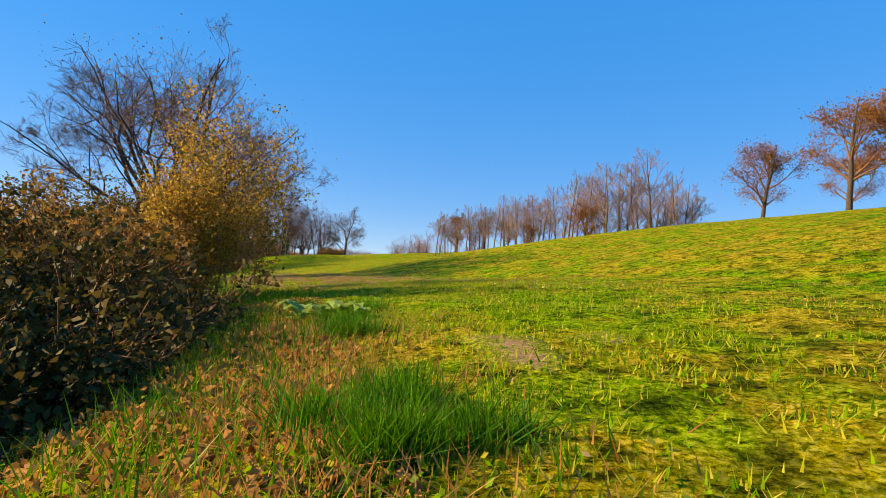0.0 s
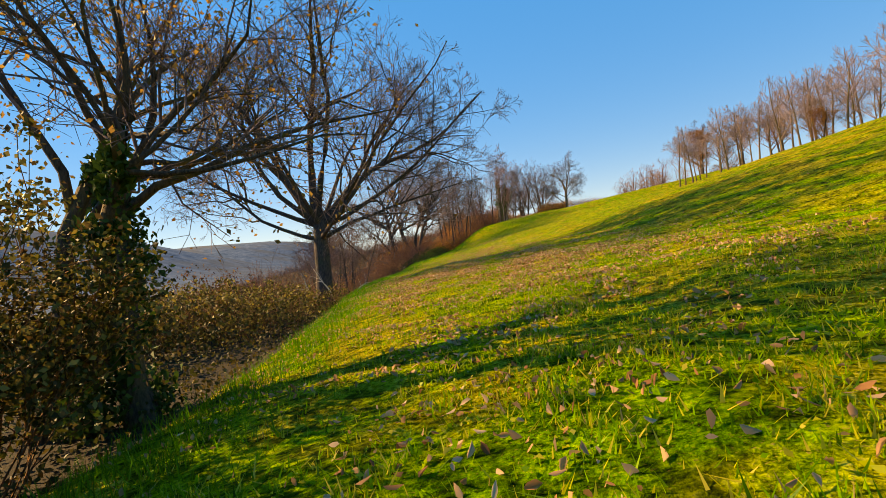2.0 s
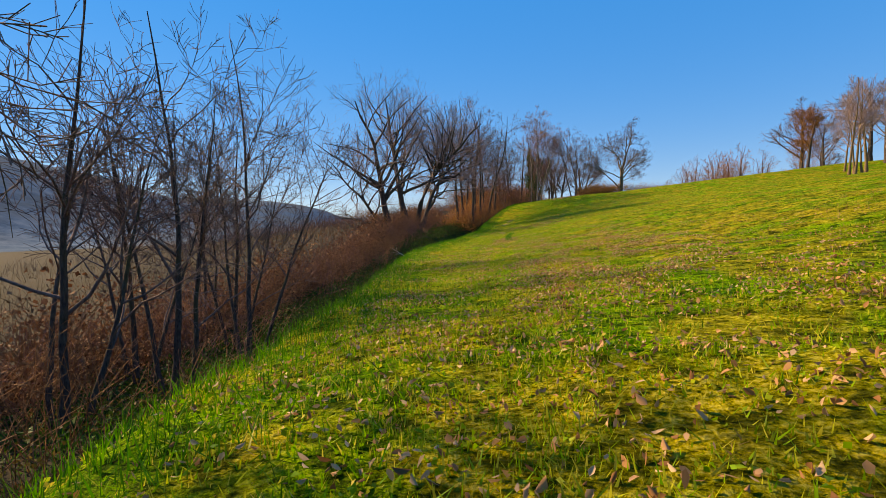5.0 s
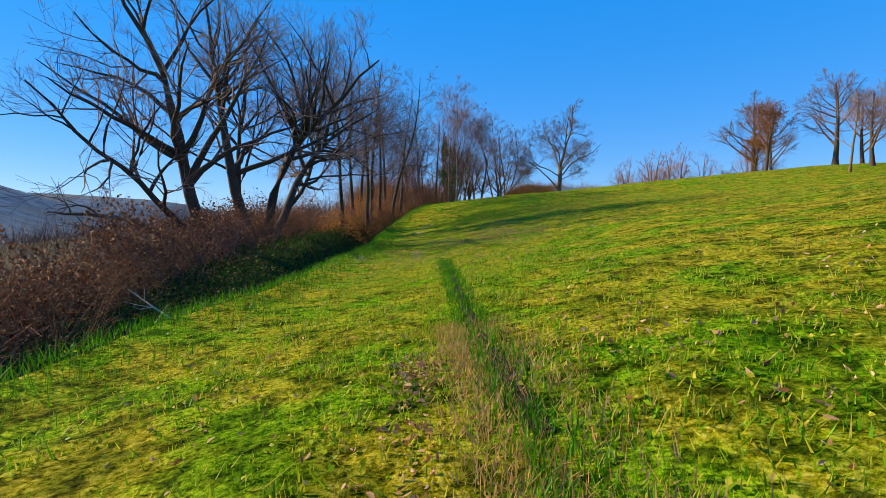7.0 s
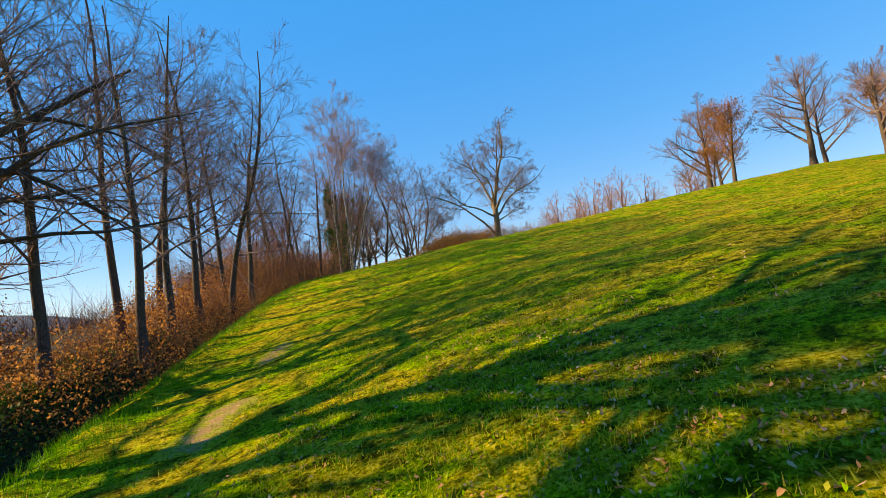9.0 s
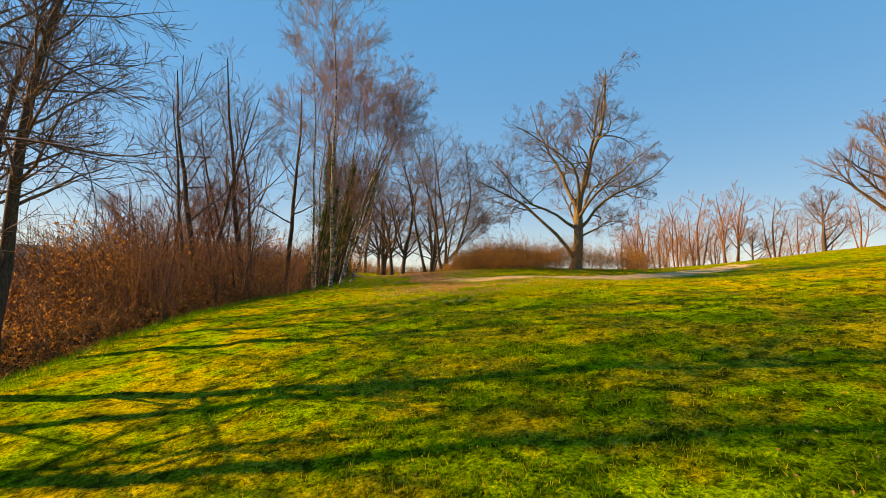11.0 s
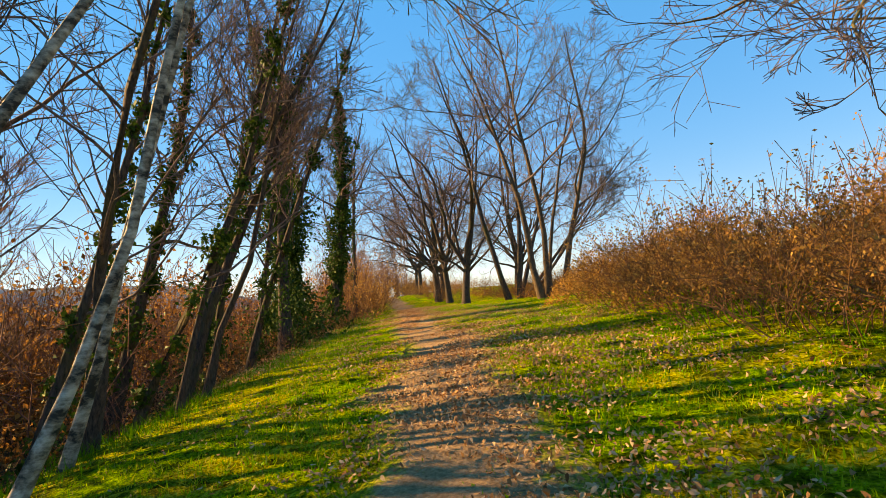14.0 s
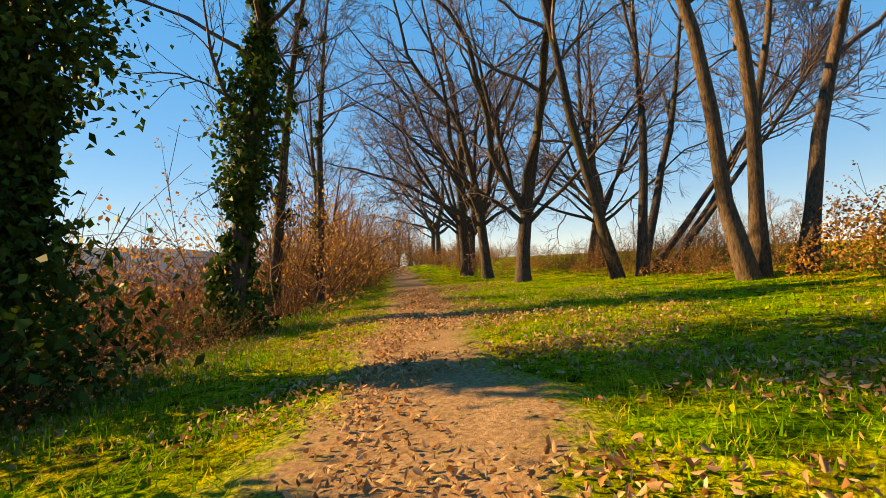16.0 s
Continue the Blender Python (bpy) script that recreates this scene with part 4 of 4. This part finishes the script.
bush("bush", -3.0, -24.7, "leafy brown bush below the twisted tree", 1.3, 3.1, 312, stems=80, side=7, leaves=M_BRAMBLE, leaf_size=0.065, leaf_count=20000, thick=0.007, spread=0.4)
bush("bush", -6.2, -29.0, "dark evergreen bush behind the bramble bank", 2.0, 1.9, 315, stems=80, side=8, leaves=M_DARKLEAF, leaf_size=0.09, leaf_count=8000, spread=0.4)
for i, (x, y, w, h) in enumerate([(-3.5, -34.6, 1.0, 1.1), (-3.2, -32.7, 1.2, 1.6), (-4.5, -36.6, 1.3, 0.8), (-5.6, -33.6, 1.7, 1.2), (-6.2, -31.8, 1.7, 1.4)]):
    bush("bramble", x, y, "dark bramble bank with brown dead leaves", w, h, 316 + i, stems=80, side=8, leaves=M_DARKLEAF, leaf_size=0.07, leaf_count=7000, category="bramble", spread=0.8, group="bramble bank")


def dock(x, y, seed, size=1.0):
    """A rosette of broad pale leaves."""
    rng = np.random.default_rng(seed)
    e = tagged(rooted("dock_plant", x, y, 0.0), "dock plant with broad pale green leaves", "plant")
    for i in range(13):
        a, l = i * 2.4 + rng.uniform(-0.3, 0.3), size * rng.uniform(0.14, 0.28)
        s = np.linspace(0, 1, 7)
        r = np.array([np.cos(a), np.sin(a)])
        side = np.array([-r[1], r[0]])
        w = l * 0.34 * np.sin(np.pi * np.clip(s * 0.92 + 0.06, 0, 1)) ** 0.7 * (s > 0.12) + 0.008
        up = l * (0.75 * s - 0.55 * s * s) * rng.uniform(0.9, 3.2)
        V = []
        for k in range(7):
            for q in (-1, 0, 1):
                V.append((*(r * l * s[k] * 0.95 + side * w[k] * q), up[k] + (0.03 if q else 0) + 0.01 * rng.normal()))
        f = [(3 * k + c, 3 * k + c + 1, 3 * k + c + 4, 3 * k + c + 3) for k in range(6) for c in (0, 1)]
        part("leaf", mesh_of("leaf", np.array(V), np.array(f), M_DOCK, True), e)
    return e


for i, (x, y) in enumerate([(-0.95, -33.0), (-0.72, -33.25), (-1.15, -32.8), (18.62, 67.0), (18.42, 67.2), (18.85, 67.25)]):
    dock(x, y, 330 + i, 1.0 if i < 3 else 0.6)


def dead_branch(x, y, seed, lx, ly, length):
    rng = np.random.default_rng(seed)
    e = tagged(rooted("dead_branch", x, y, 0.05), "bleached dead branch propped in the hedge", "branch", "dead branches")
    P, R = shoot(rng, np.zeros((1, 3)), np.array([[lx, ly, 0.7]]), np.array([length]), np.array([0.035]), 8, 0.14, 0.02)
    v, f = tubes(P, R, 6)
    part("stem", mesh_of("stem", v, f, M_WOOD, True), e)
    P2, R2 = shoot(rng, *offshoots(rng, P, R, 4, 0.3, 1, 45, 10, 0.35, 0.6), 5, 0.15, 0.02)
    for i in range(len(P2)):
        v, f = tubes(P2[i:i + 1], R2[i:i + 1], 5)
        part("side_branch", mesh_of("side_branch", v, f, M_WOOD, True), e)


for i, (x, y, lx, ly, l) in enumerate([(-3.0, -8.4, -0.4, 0.1, 2.2), (-2.6, -8.8, 0.5, 0.2, 1.5), (-3.3, -9.2, -0.8, -0.3, 1.8), (-4.6, -13.5, 0.6, 0.4, 1.6), (-1.9, 33.0, -0.7, 0.3, 2.0)]):
    dead_branch(x, y, 340 + i, lx, ly, l)


def fallen_log(x, y, turn, length):
    """A mossy trunk that lies across the ditch side."""
    rng = np.random.default_rng(360)
    e = tagged(rooted("fallen_log", x, y, -0.1), "mossy fallen trunk lying in the ditch beside the path", "log")
    d = np.array([[math.sin(radians(turn)), math.cos(radians(turn)), 0.12]])
    P, R = shoot(rng, np.array([[0.0, 0.0, 0.0]]), d, np.array([length]), np.array([0.17]), 10, 0.04, 0.0, 0.6)
    v, f = tubes(P, R, 12)
    part("trunk", mesh_of("trunk", v, f, M_BARK, True), e)
    P2, R2 = shoot(rng, *offshoots(rng, P, R, 5, 0.3, 1, 50, 10, 0.3, 0.4, 0.3), 5, 0.15, 0.05)
    for i in range(len(P2)):
        v, f = tubes(P2[i:i + 1], R2[i:i + 1], 6)
        part("broken_branch", mesh_of("broken_branch", v, f, M_BARK, True), e)


fallen_log(17.7, 88.6, 40.0, 2.6)

# ---- grass, leaves and low plants ----


def blades(name, n, xs, ys, tall, wide, mat, label, seed, lean=0.5, keep=None, category="grass"):
    rng = np.random.default_rng(seed)
    y = rng.uniform(ys[0], ys[1], n)
    x = xs(y, rng)
    if keep is not None:
        ok = keep(x, y, rng)
        x, y = x[ok], y[ok]
    m = len(x)
    z = land(x, y)
    a = rng.random(m) * 6.283
    h = tall * rng.uniform(0.45, 1.35, m)
    b = rng.random(m) * 6.283
    l = h * np.abs(rng.normal(0, lean, m))
    w = wide * rng.uniform(0.7, 1.3, m) * 0.5
    c, s = np.cos(a) * w, np.sin(a) * w
    V = np.stack([np.stack([x - c, y - s, z - 0.01], 1), np.stack([x + c, y + s, z - 0.01], 1), np.stack([x + np.cos(b) * l, y + np.sin(b) * l, z + h], 1)], 1)
    return tagged(new(name, mesh_of(name, V.reshape(-1, 3), np.arange(3 * m).reshape(m, 3), mat)), label, category, kind="stuff")


line_x = curve_of([(-46, -3.6), (-38.5, -1.8), (-31, 1.2), (-20, 2.2), (-10, 1.2), (0, 0.4), (8, 1.2), (18, 2.8), (29.5, 5.0), (40, 7.8), (50, 11.6), (61, 16.8), (70, 20.4), (80, 21.9), (97, 23.6), (127, 24.6)])


def off_track(x, y, rng):
    on = (np.abs(x - path_x(y)) < 0.8 + rng.normal(0, 0.25, len(x))) & (y > 72)
    sandy = (x > 23) & (x < 46) & (np.abs(y - np.interp(x, [22, 23.2, 25, 27.2, 29.8, 32.2, 35.8, 40, 46], [76.3, 74.75, 73.6, 73.55, 74.5, 75.5, 76.8, 78.3, 80.8])) < 1.05 + rng.normal(0, 0.2, len(x)))
    bank = (x < edge_x(y) - 0.7) | ((np.abs(x - rut_x(y)) < 0.05) & (y > 19) & (y < 30.6))
    return ~(on & (rng.random(len(x)) < 0.93)) & ~sandy & ~bank


def tufted(spread, lump):
    """Places gathered in tufts along the camera's side of the meadow."""
    def xs(y, r):
        c = line_x(y) + spread(r, len(y))
        return c + lump * np.sin(c * 7.1 + 3 * np.sin(y * 2.2)) * 0.5 + lump * np.sin(y * 9.3 + 2 * np.sin(c * 3.1)) * 0.5
    return xs


def patchy(share):
    def keep(x, y, r):
        n = np.sin(x * 1.9 + 2.1 * np.sin(y * 0.8)) * np.sin(y * 1.7 + 1.3 * np.sin(x * 1.1)) + 0.6 * np.sin(x * 5.3 + y * 3.7) * np.sin(y * 4.9 - x * 2.2)
        return off_track(x, y, r) & (r.random(len(x)) < share + 0.42 * n)
    return keep


near = lambda r, n: r.normal(0.1, 1.75, n)
wide = lambda r, n: r.uniform(-5, 13, n)
blades("grass", 470000, tufted(near, 0.16), (-41, 104), 0.052, 0.0125, M_GRASS, "short meadow grass, green to straw-yellow", 1, lean=0.9, keep=patchy(0.62))
blades("grass", 120000, tufted(wide, 0.2), (-42, 116), 0.05, 0.014, M_GRASS, "short meadow grass, green to straw-yellow", 2, lean=0.9, keep=patchy(0.6))
blades("grass", 60000, tufted(wide, 0.35), (-42, 112), 0.075, 0.011, M_LUSH, "darker taller grass tufts in the meadow", 6, keep=patchy(0.25))
blades("grass", 110000, lambda y, r: line_x(y) + r.normal(0.6, 2.6, len(y)), (73, 104), 0.05, 0.012, M_VERGE, "fresh green grass on the path verges", 10, lean=0.9, keep=patchy(0.6))
blades("grass", 52000, lambda y, r: edge_x(y) + np.abs(r.normal(0, 1, len(y))) * 0.7 - 0.4, (-42, 120), 0.16, 0.010, M_LUSH, "lush green grass along the bank edge", 3, keep=lambda x, y, r: np.abs(x - path_x(y)) > 0.9)
for k, (cx, cy, s, n) in enumerate([(-1.62, -36.9, 0.1, 700), (-1.45, -36.4, 0.11, 600), (-1.3, -36.95, 0.09, 380), (-1.8, -36.5, 0.08, 300), (-1.05, -34.4, 0.14, 600), (-0.45, -32.8, 0.15, 500), (-0.9, -33.6, 0.15, 450)]):
    blades("grass_tuft", n, lambda y, r, cx=cx, s=s: cx + r.normal(0, s, len(y)), (cy - 1.3 * s, cy + 1.3 * s), 0.16, 0.010, M_LUSH, "tall dark green grass tuft", 340 + k, lean=0.95)
blades("grass", 14000, lambda y, r: edge_x(y) - 1.6 - r.random(len(y)) ** 0.8 * 4, (-8, 64), 0.2, 0.016, M_LUSH, "rank dark grass on the ditch bank", 4, lean=0.8)
blades("dry_grass", 5000, lambda y, r: edge_x(y) + 0.5 + r.normal(0, 0.5, len(y)), (-39, -33), 0.09, 0.010, M_ORANGE, "dry orange-brown grass at the bank", 5, lean=1.3)
blades("grass", 4800, lambda y, r: rut_x(y) + r.choice([-0.11, -0.08, 0.1], len(y)) * (np.sin(y * 4.1) + 0.6 * np.sin(y * 9.7) < 0.7) + r.normal(0, 0.045, len(y)), (19, 30.6), 0.085, 0.012, M_LUSH, "dark grass hanging over the wheel rut", 14, lean=0.6)
blades("dry_grass", 4200, lambda y, r: rut_x(y) + np.where(r.random(len(y)) < 0.75, -0.2, 0.2) + r.normal(0, 0.12, len(y)), (18.4, 22.6), 0.075, 0.009, M_STRAW, "pale dry grass along the wheel rut", 7, lean=0.8)
blades("dry_grass", 110000, tufted(wide, 0.3), (-41, 112), 0.05, 0.010, M_STRAW, "short dead straw in the meadow", 8, lean=1.2, keep=patchy(0.35))


def weeds(n, seed):
    """Low broad-leaved herbs in the meadow."""
    rng = np.random.default_rng(seed)
    y = rng.uniform(-40, 112, n)
    x = line_x(y) + rng.normal(0.4, 2.3, n)
    ok = patchy(0.45)(x, y, rng)
    x, y = x[ok], y[ok]
    S = np.repeat(np.stack([x, y, land(x, y) + 0.02], 1), 4, 0)
    S = S + rng.normal(0, 0.035, S.shape) * np.array([1, 1, 0.25])
    v, f = leaf_quads(rng, S, 0.038, 1.2)
    tagged(new("herbs", mesh_of("herbs", v, f, M_GRASS)), "low broad-leaved herbs among the grass", "plants", kind="stuff")


weeds(38000, 9)


def litter(name, n, xs, ys, size, label, seed, lift=0.0):
    rng = np.random.default_rng(seed)
    y = ys(rng, n)
    x = xs(y, rng)
    drift = np.sin(x * 1.7 + 2.2 * np.sin(y * 0.9)) * np.sin(y * 1.3 + 1.7 * np.sin(x * 0.8)) + 0.5 * np.sin(x * 4.1 + y * 2.9) * np.sin(y * 3.7 - x * 1.9)
    ok = (x > edge_x(y) - 0.5) & (rng.random(n) < 0.48 + 0.75 * drift)
    x, y = x[ok], y[ok]
    S = np.stack([x, y, land(x, y) + lift + rng.uniform(0.006, 0.03, len(x))], 1)
    v, f = leaf_quads(rng, S, size, 1.0, lobed=True)
    return tagged(new(name, mesh_of(name, v, f, M_DEADLEAF)), label, "leaves", kind="stuff")


litter("fallen_leaves", 54000, lambda y, r: line_x(y) + r.normal(0.3, 2.2, len(y)), lambda r, n: r.normal(-15, 5.5, n), 0.046, "curled brown oak leaves on the grass", 21)
litter("fallen_leaves", 46000, lambda y, r: line_x(y) + r.normal(1.4, 2.5, len(y)), lambda r, n: r.normal(8, 6, n), 0.037, "curled brown oak leaves on the grass", 22)
litter("fallen_leaves", 20000, lambda y, r: line_x(y) + r.normal(0.8, 1.9, len(y)), lambda r, n: r.normal(38, 4.5, n), 0.033, "curled brown oak leaves on the grass", 26)
litter("fallen_leaves", 22000, lambda y, r: path_x(y) + r.normal(0.4, 1.5, len(y)), lambda r, n: r.normal(73, 2.6, n), 0.036, "leaf litter drifted over the grass before the path", 28)
litter("fallen_leaves", 5000, lambda y, r: line_x(y) + r.uniform(-3, 5, len(y)), lambda r, n: r.uniform(-40, 60, n), 0.03, "scattered pale dead leaves", 23)
litter("fallen_leaves", 58000, lambda y, r: path_x(y) + r.normal(0.15, 1.1, len(y)), lambda r, n: 76 + 30 * r.random(n) ** 1.1, 0.036, "leaf litter on the dirt path", 24, 0.034)
litter("fallen_leaves", 3000, lambda y, r: rut_x(y) - 0.5 + r.normal(0, 0.11, len(y)), lambda r, n: r.uniform(19, 23, n), 0.028, "strip of dead leaves beside the wheel rut", 27)
litter("fallen_leaves", 20000, lambda y, r: path_x(y) + r.normal(2.3, 1.0, len(y)), lambda r, n: r.uniform(78, 100, n), 0.033, "leaf litter on the grassy verge", 25)

blades("scrub", 14000, lambda y, r: edge_x(y) - 10 - np.abs(r.normal(0, 1, len(y))) * 26, (-60, 130), 1.6, 0.035, M_BRUSH, "brown leafless scrub on the valley floor", 31, lean=0.9, category="scrub")
blades("scrub", 9000, lambda y, r: edge_x(y) - 12 - np.abs(r.normal(0, 1, len(y))) * 30, (60, 150), 2.4, 0.035, M_TWIG_RED, "brown leafless scrub on the valley floor", 32, lean=0.8, category="scrub")


def undergrowth(name, n, ys, o0, o1, tall, size, mat, label, seed):
    """Low leaves and stems that fill the bank under the brush."""
    rng = np.random.default_rng(seed)
    y = rng.uniform(ys[0], ys[1], n)
    o = o0 + (o1 - o0) * rng.random(n)
    x = edge_x(y) - o
    lump = 0.6 + 0.4 * np.sin(x * 1.3 + 2 * np.sin(y * 0.7)) * np.sin(y * 0.9)
    z = land(x, y) + rng.random(n) ** 1.5 * tall * lump * np.clip((o - o0 + 0.15) / 1.2, 0.1, 1)
    v, f = leaf_quads(rng, np.stack([x, y, z], 1), size)
    tagged(new(name, mesh_of(name, v, f, mat)), label, "undergrowth", kind="stuff")


# inner layer added only to keep the sun off the thicket's near side
undergrowth("withered_thicket", 30000, (-6, 62), 7.4, 11.0, 3.4, 0.17, M_WITHERED, "leaf layer added inside the withered thicket to block the sun", 409)
undergrowth("withered_thicket", 42000, (-6, 62), 6.8, 9.4, 2.9, 0.11, M_WITHERED, "thicket of withered reddish-brown leaves and stems along the ditch", 400)
undergrowth("withered_thicket", 22000, (62, 140), 1.6, 7.0, 1.8, 0.12, M_RUSSET, "thicket of withered brown leaves behind the hedge trees", 406)
undergrowth("withered_thicket", 32000, (77, 108), 3.6, 13.0, 4.4, 0.15, M_RUSSET, "tall brown thicket filling the slope behind the birches", 407)
undergrowth("russet_hedge", 20000, (54, 84), 1.6, 5.5, 2.4, 0.11, M_RUSSET, "russet leaves and stems of the hedge below the trees", 410)
# these two dark leaf layers give the ditch its shade by colour
undergrowth("bramble_leaves", 30000, (-5, 62), 1.0, 6.8, 0.6, 0.08, M_DARKLEAF, "low bramble leaves, dark to stand in for shade in the ditch", 401)
undergrowth("bramble_leaves", 40000, (4, 58), 0.25, 7.0, 0.3, 0.13, M_IVY, "dark green ivy leaves added for the shade on the ditch floor", 411)
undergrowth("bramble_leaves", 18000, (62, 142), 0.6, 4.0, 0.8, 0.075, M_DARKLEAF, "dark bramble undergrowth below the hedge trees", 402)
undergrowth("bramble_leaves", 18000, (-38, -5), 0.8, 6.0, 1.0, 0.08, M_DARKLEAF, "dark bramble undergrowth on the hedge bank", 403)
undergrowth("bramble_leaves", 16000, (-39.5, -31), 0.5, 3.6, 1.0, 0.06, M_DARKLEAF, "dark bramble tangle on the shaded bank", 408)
undergrowth("dead_leaves", 16000, (-39.5, -30), -0.9, 1.4, 0.12, 0.055, M_ORANGE, "orange-brown dead leaves on the hedge bank", 404)
undergrowth("dead_leaves", 15000, (87, 110), -0.5, 2.2, 0.22, 0.06, M_DEADLEAF, "brown leaf litter heaped at the foot of the path hedge", 412)
undergrowth("dead_leaves", 20000, (62, 130), 0.2, 3.2, 0.1, 0.06, M_DEADLEAF, "brown dead leaves below the hedge", 405)


def thicket(name, n, xs, ys, tall, size, mat, label, seed):
    """Mounds of dry bramble beside the path, highest away from its edge."""
    rng = np.random.default_rng(seed)
    x, y = rng.uniform(*xs, n), rng.uniform(*ys, n)
    front = 26.5 + 0.35 * np.sin(y * 1.3) + 0.03 * (y - 80) + 0.25 * np.sin(y * 3.1) + 2.4 * smooth((y - 90) / 3.5)
    mound = 0.62 + 0.38 * np.sin(x * 1.1 + 1.7 * np.sin(y * 0.6)) * np.sin(y * 0.8 + 0.5)
    mound = mound * np.clip((x - front) / 1.1, 0, 1) ** 0.5
    ok = x > front
    x, y, mound = x[ok], y[ok], mound[ok]
    z = land(x, y) + tall * mound * rng.random(len(x)) ** 0.6
    v, f = leaf_quads(rng, np.stack([x, y, z], 1), size)
    tagged(new(name, mesh_of(name, v, f, mat)), label, "thicket", kind="stuff")


thicket("bramble_thicket", 62000, (26, 31.5), (79.2, 97), 1.6, 0.062, M_ORANGE, "rusty brown dry bramble and bracken beside the path", 420)
thicket("bramble_thicket", 22000, (28, 34), (80, 98), 2.2, 0.06, M_RUSSET, "rusty brown dry bramble and bracken beside the path", 421)
thicket("bramble_thicket", 12000, (27.0, 31), (97, 117), 0.7, 0.06, M_RUSSET, "low brown brambles and dead leaves round the row trees", 422)
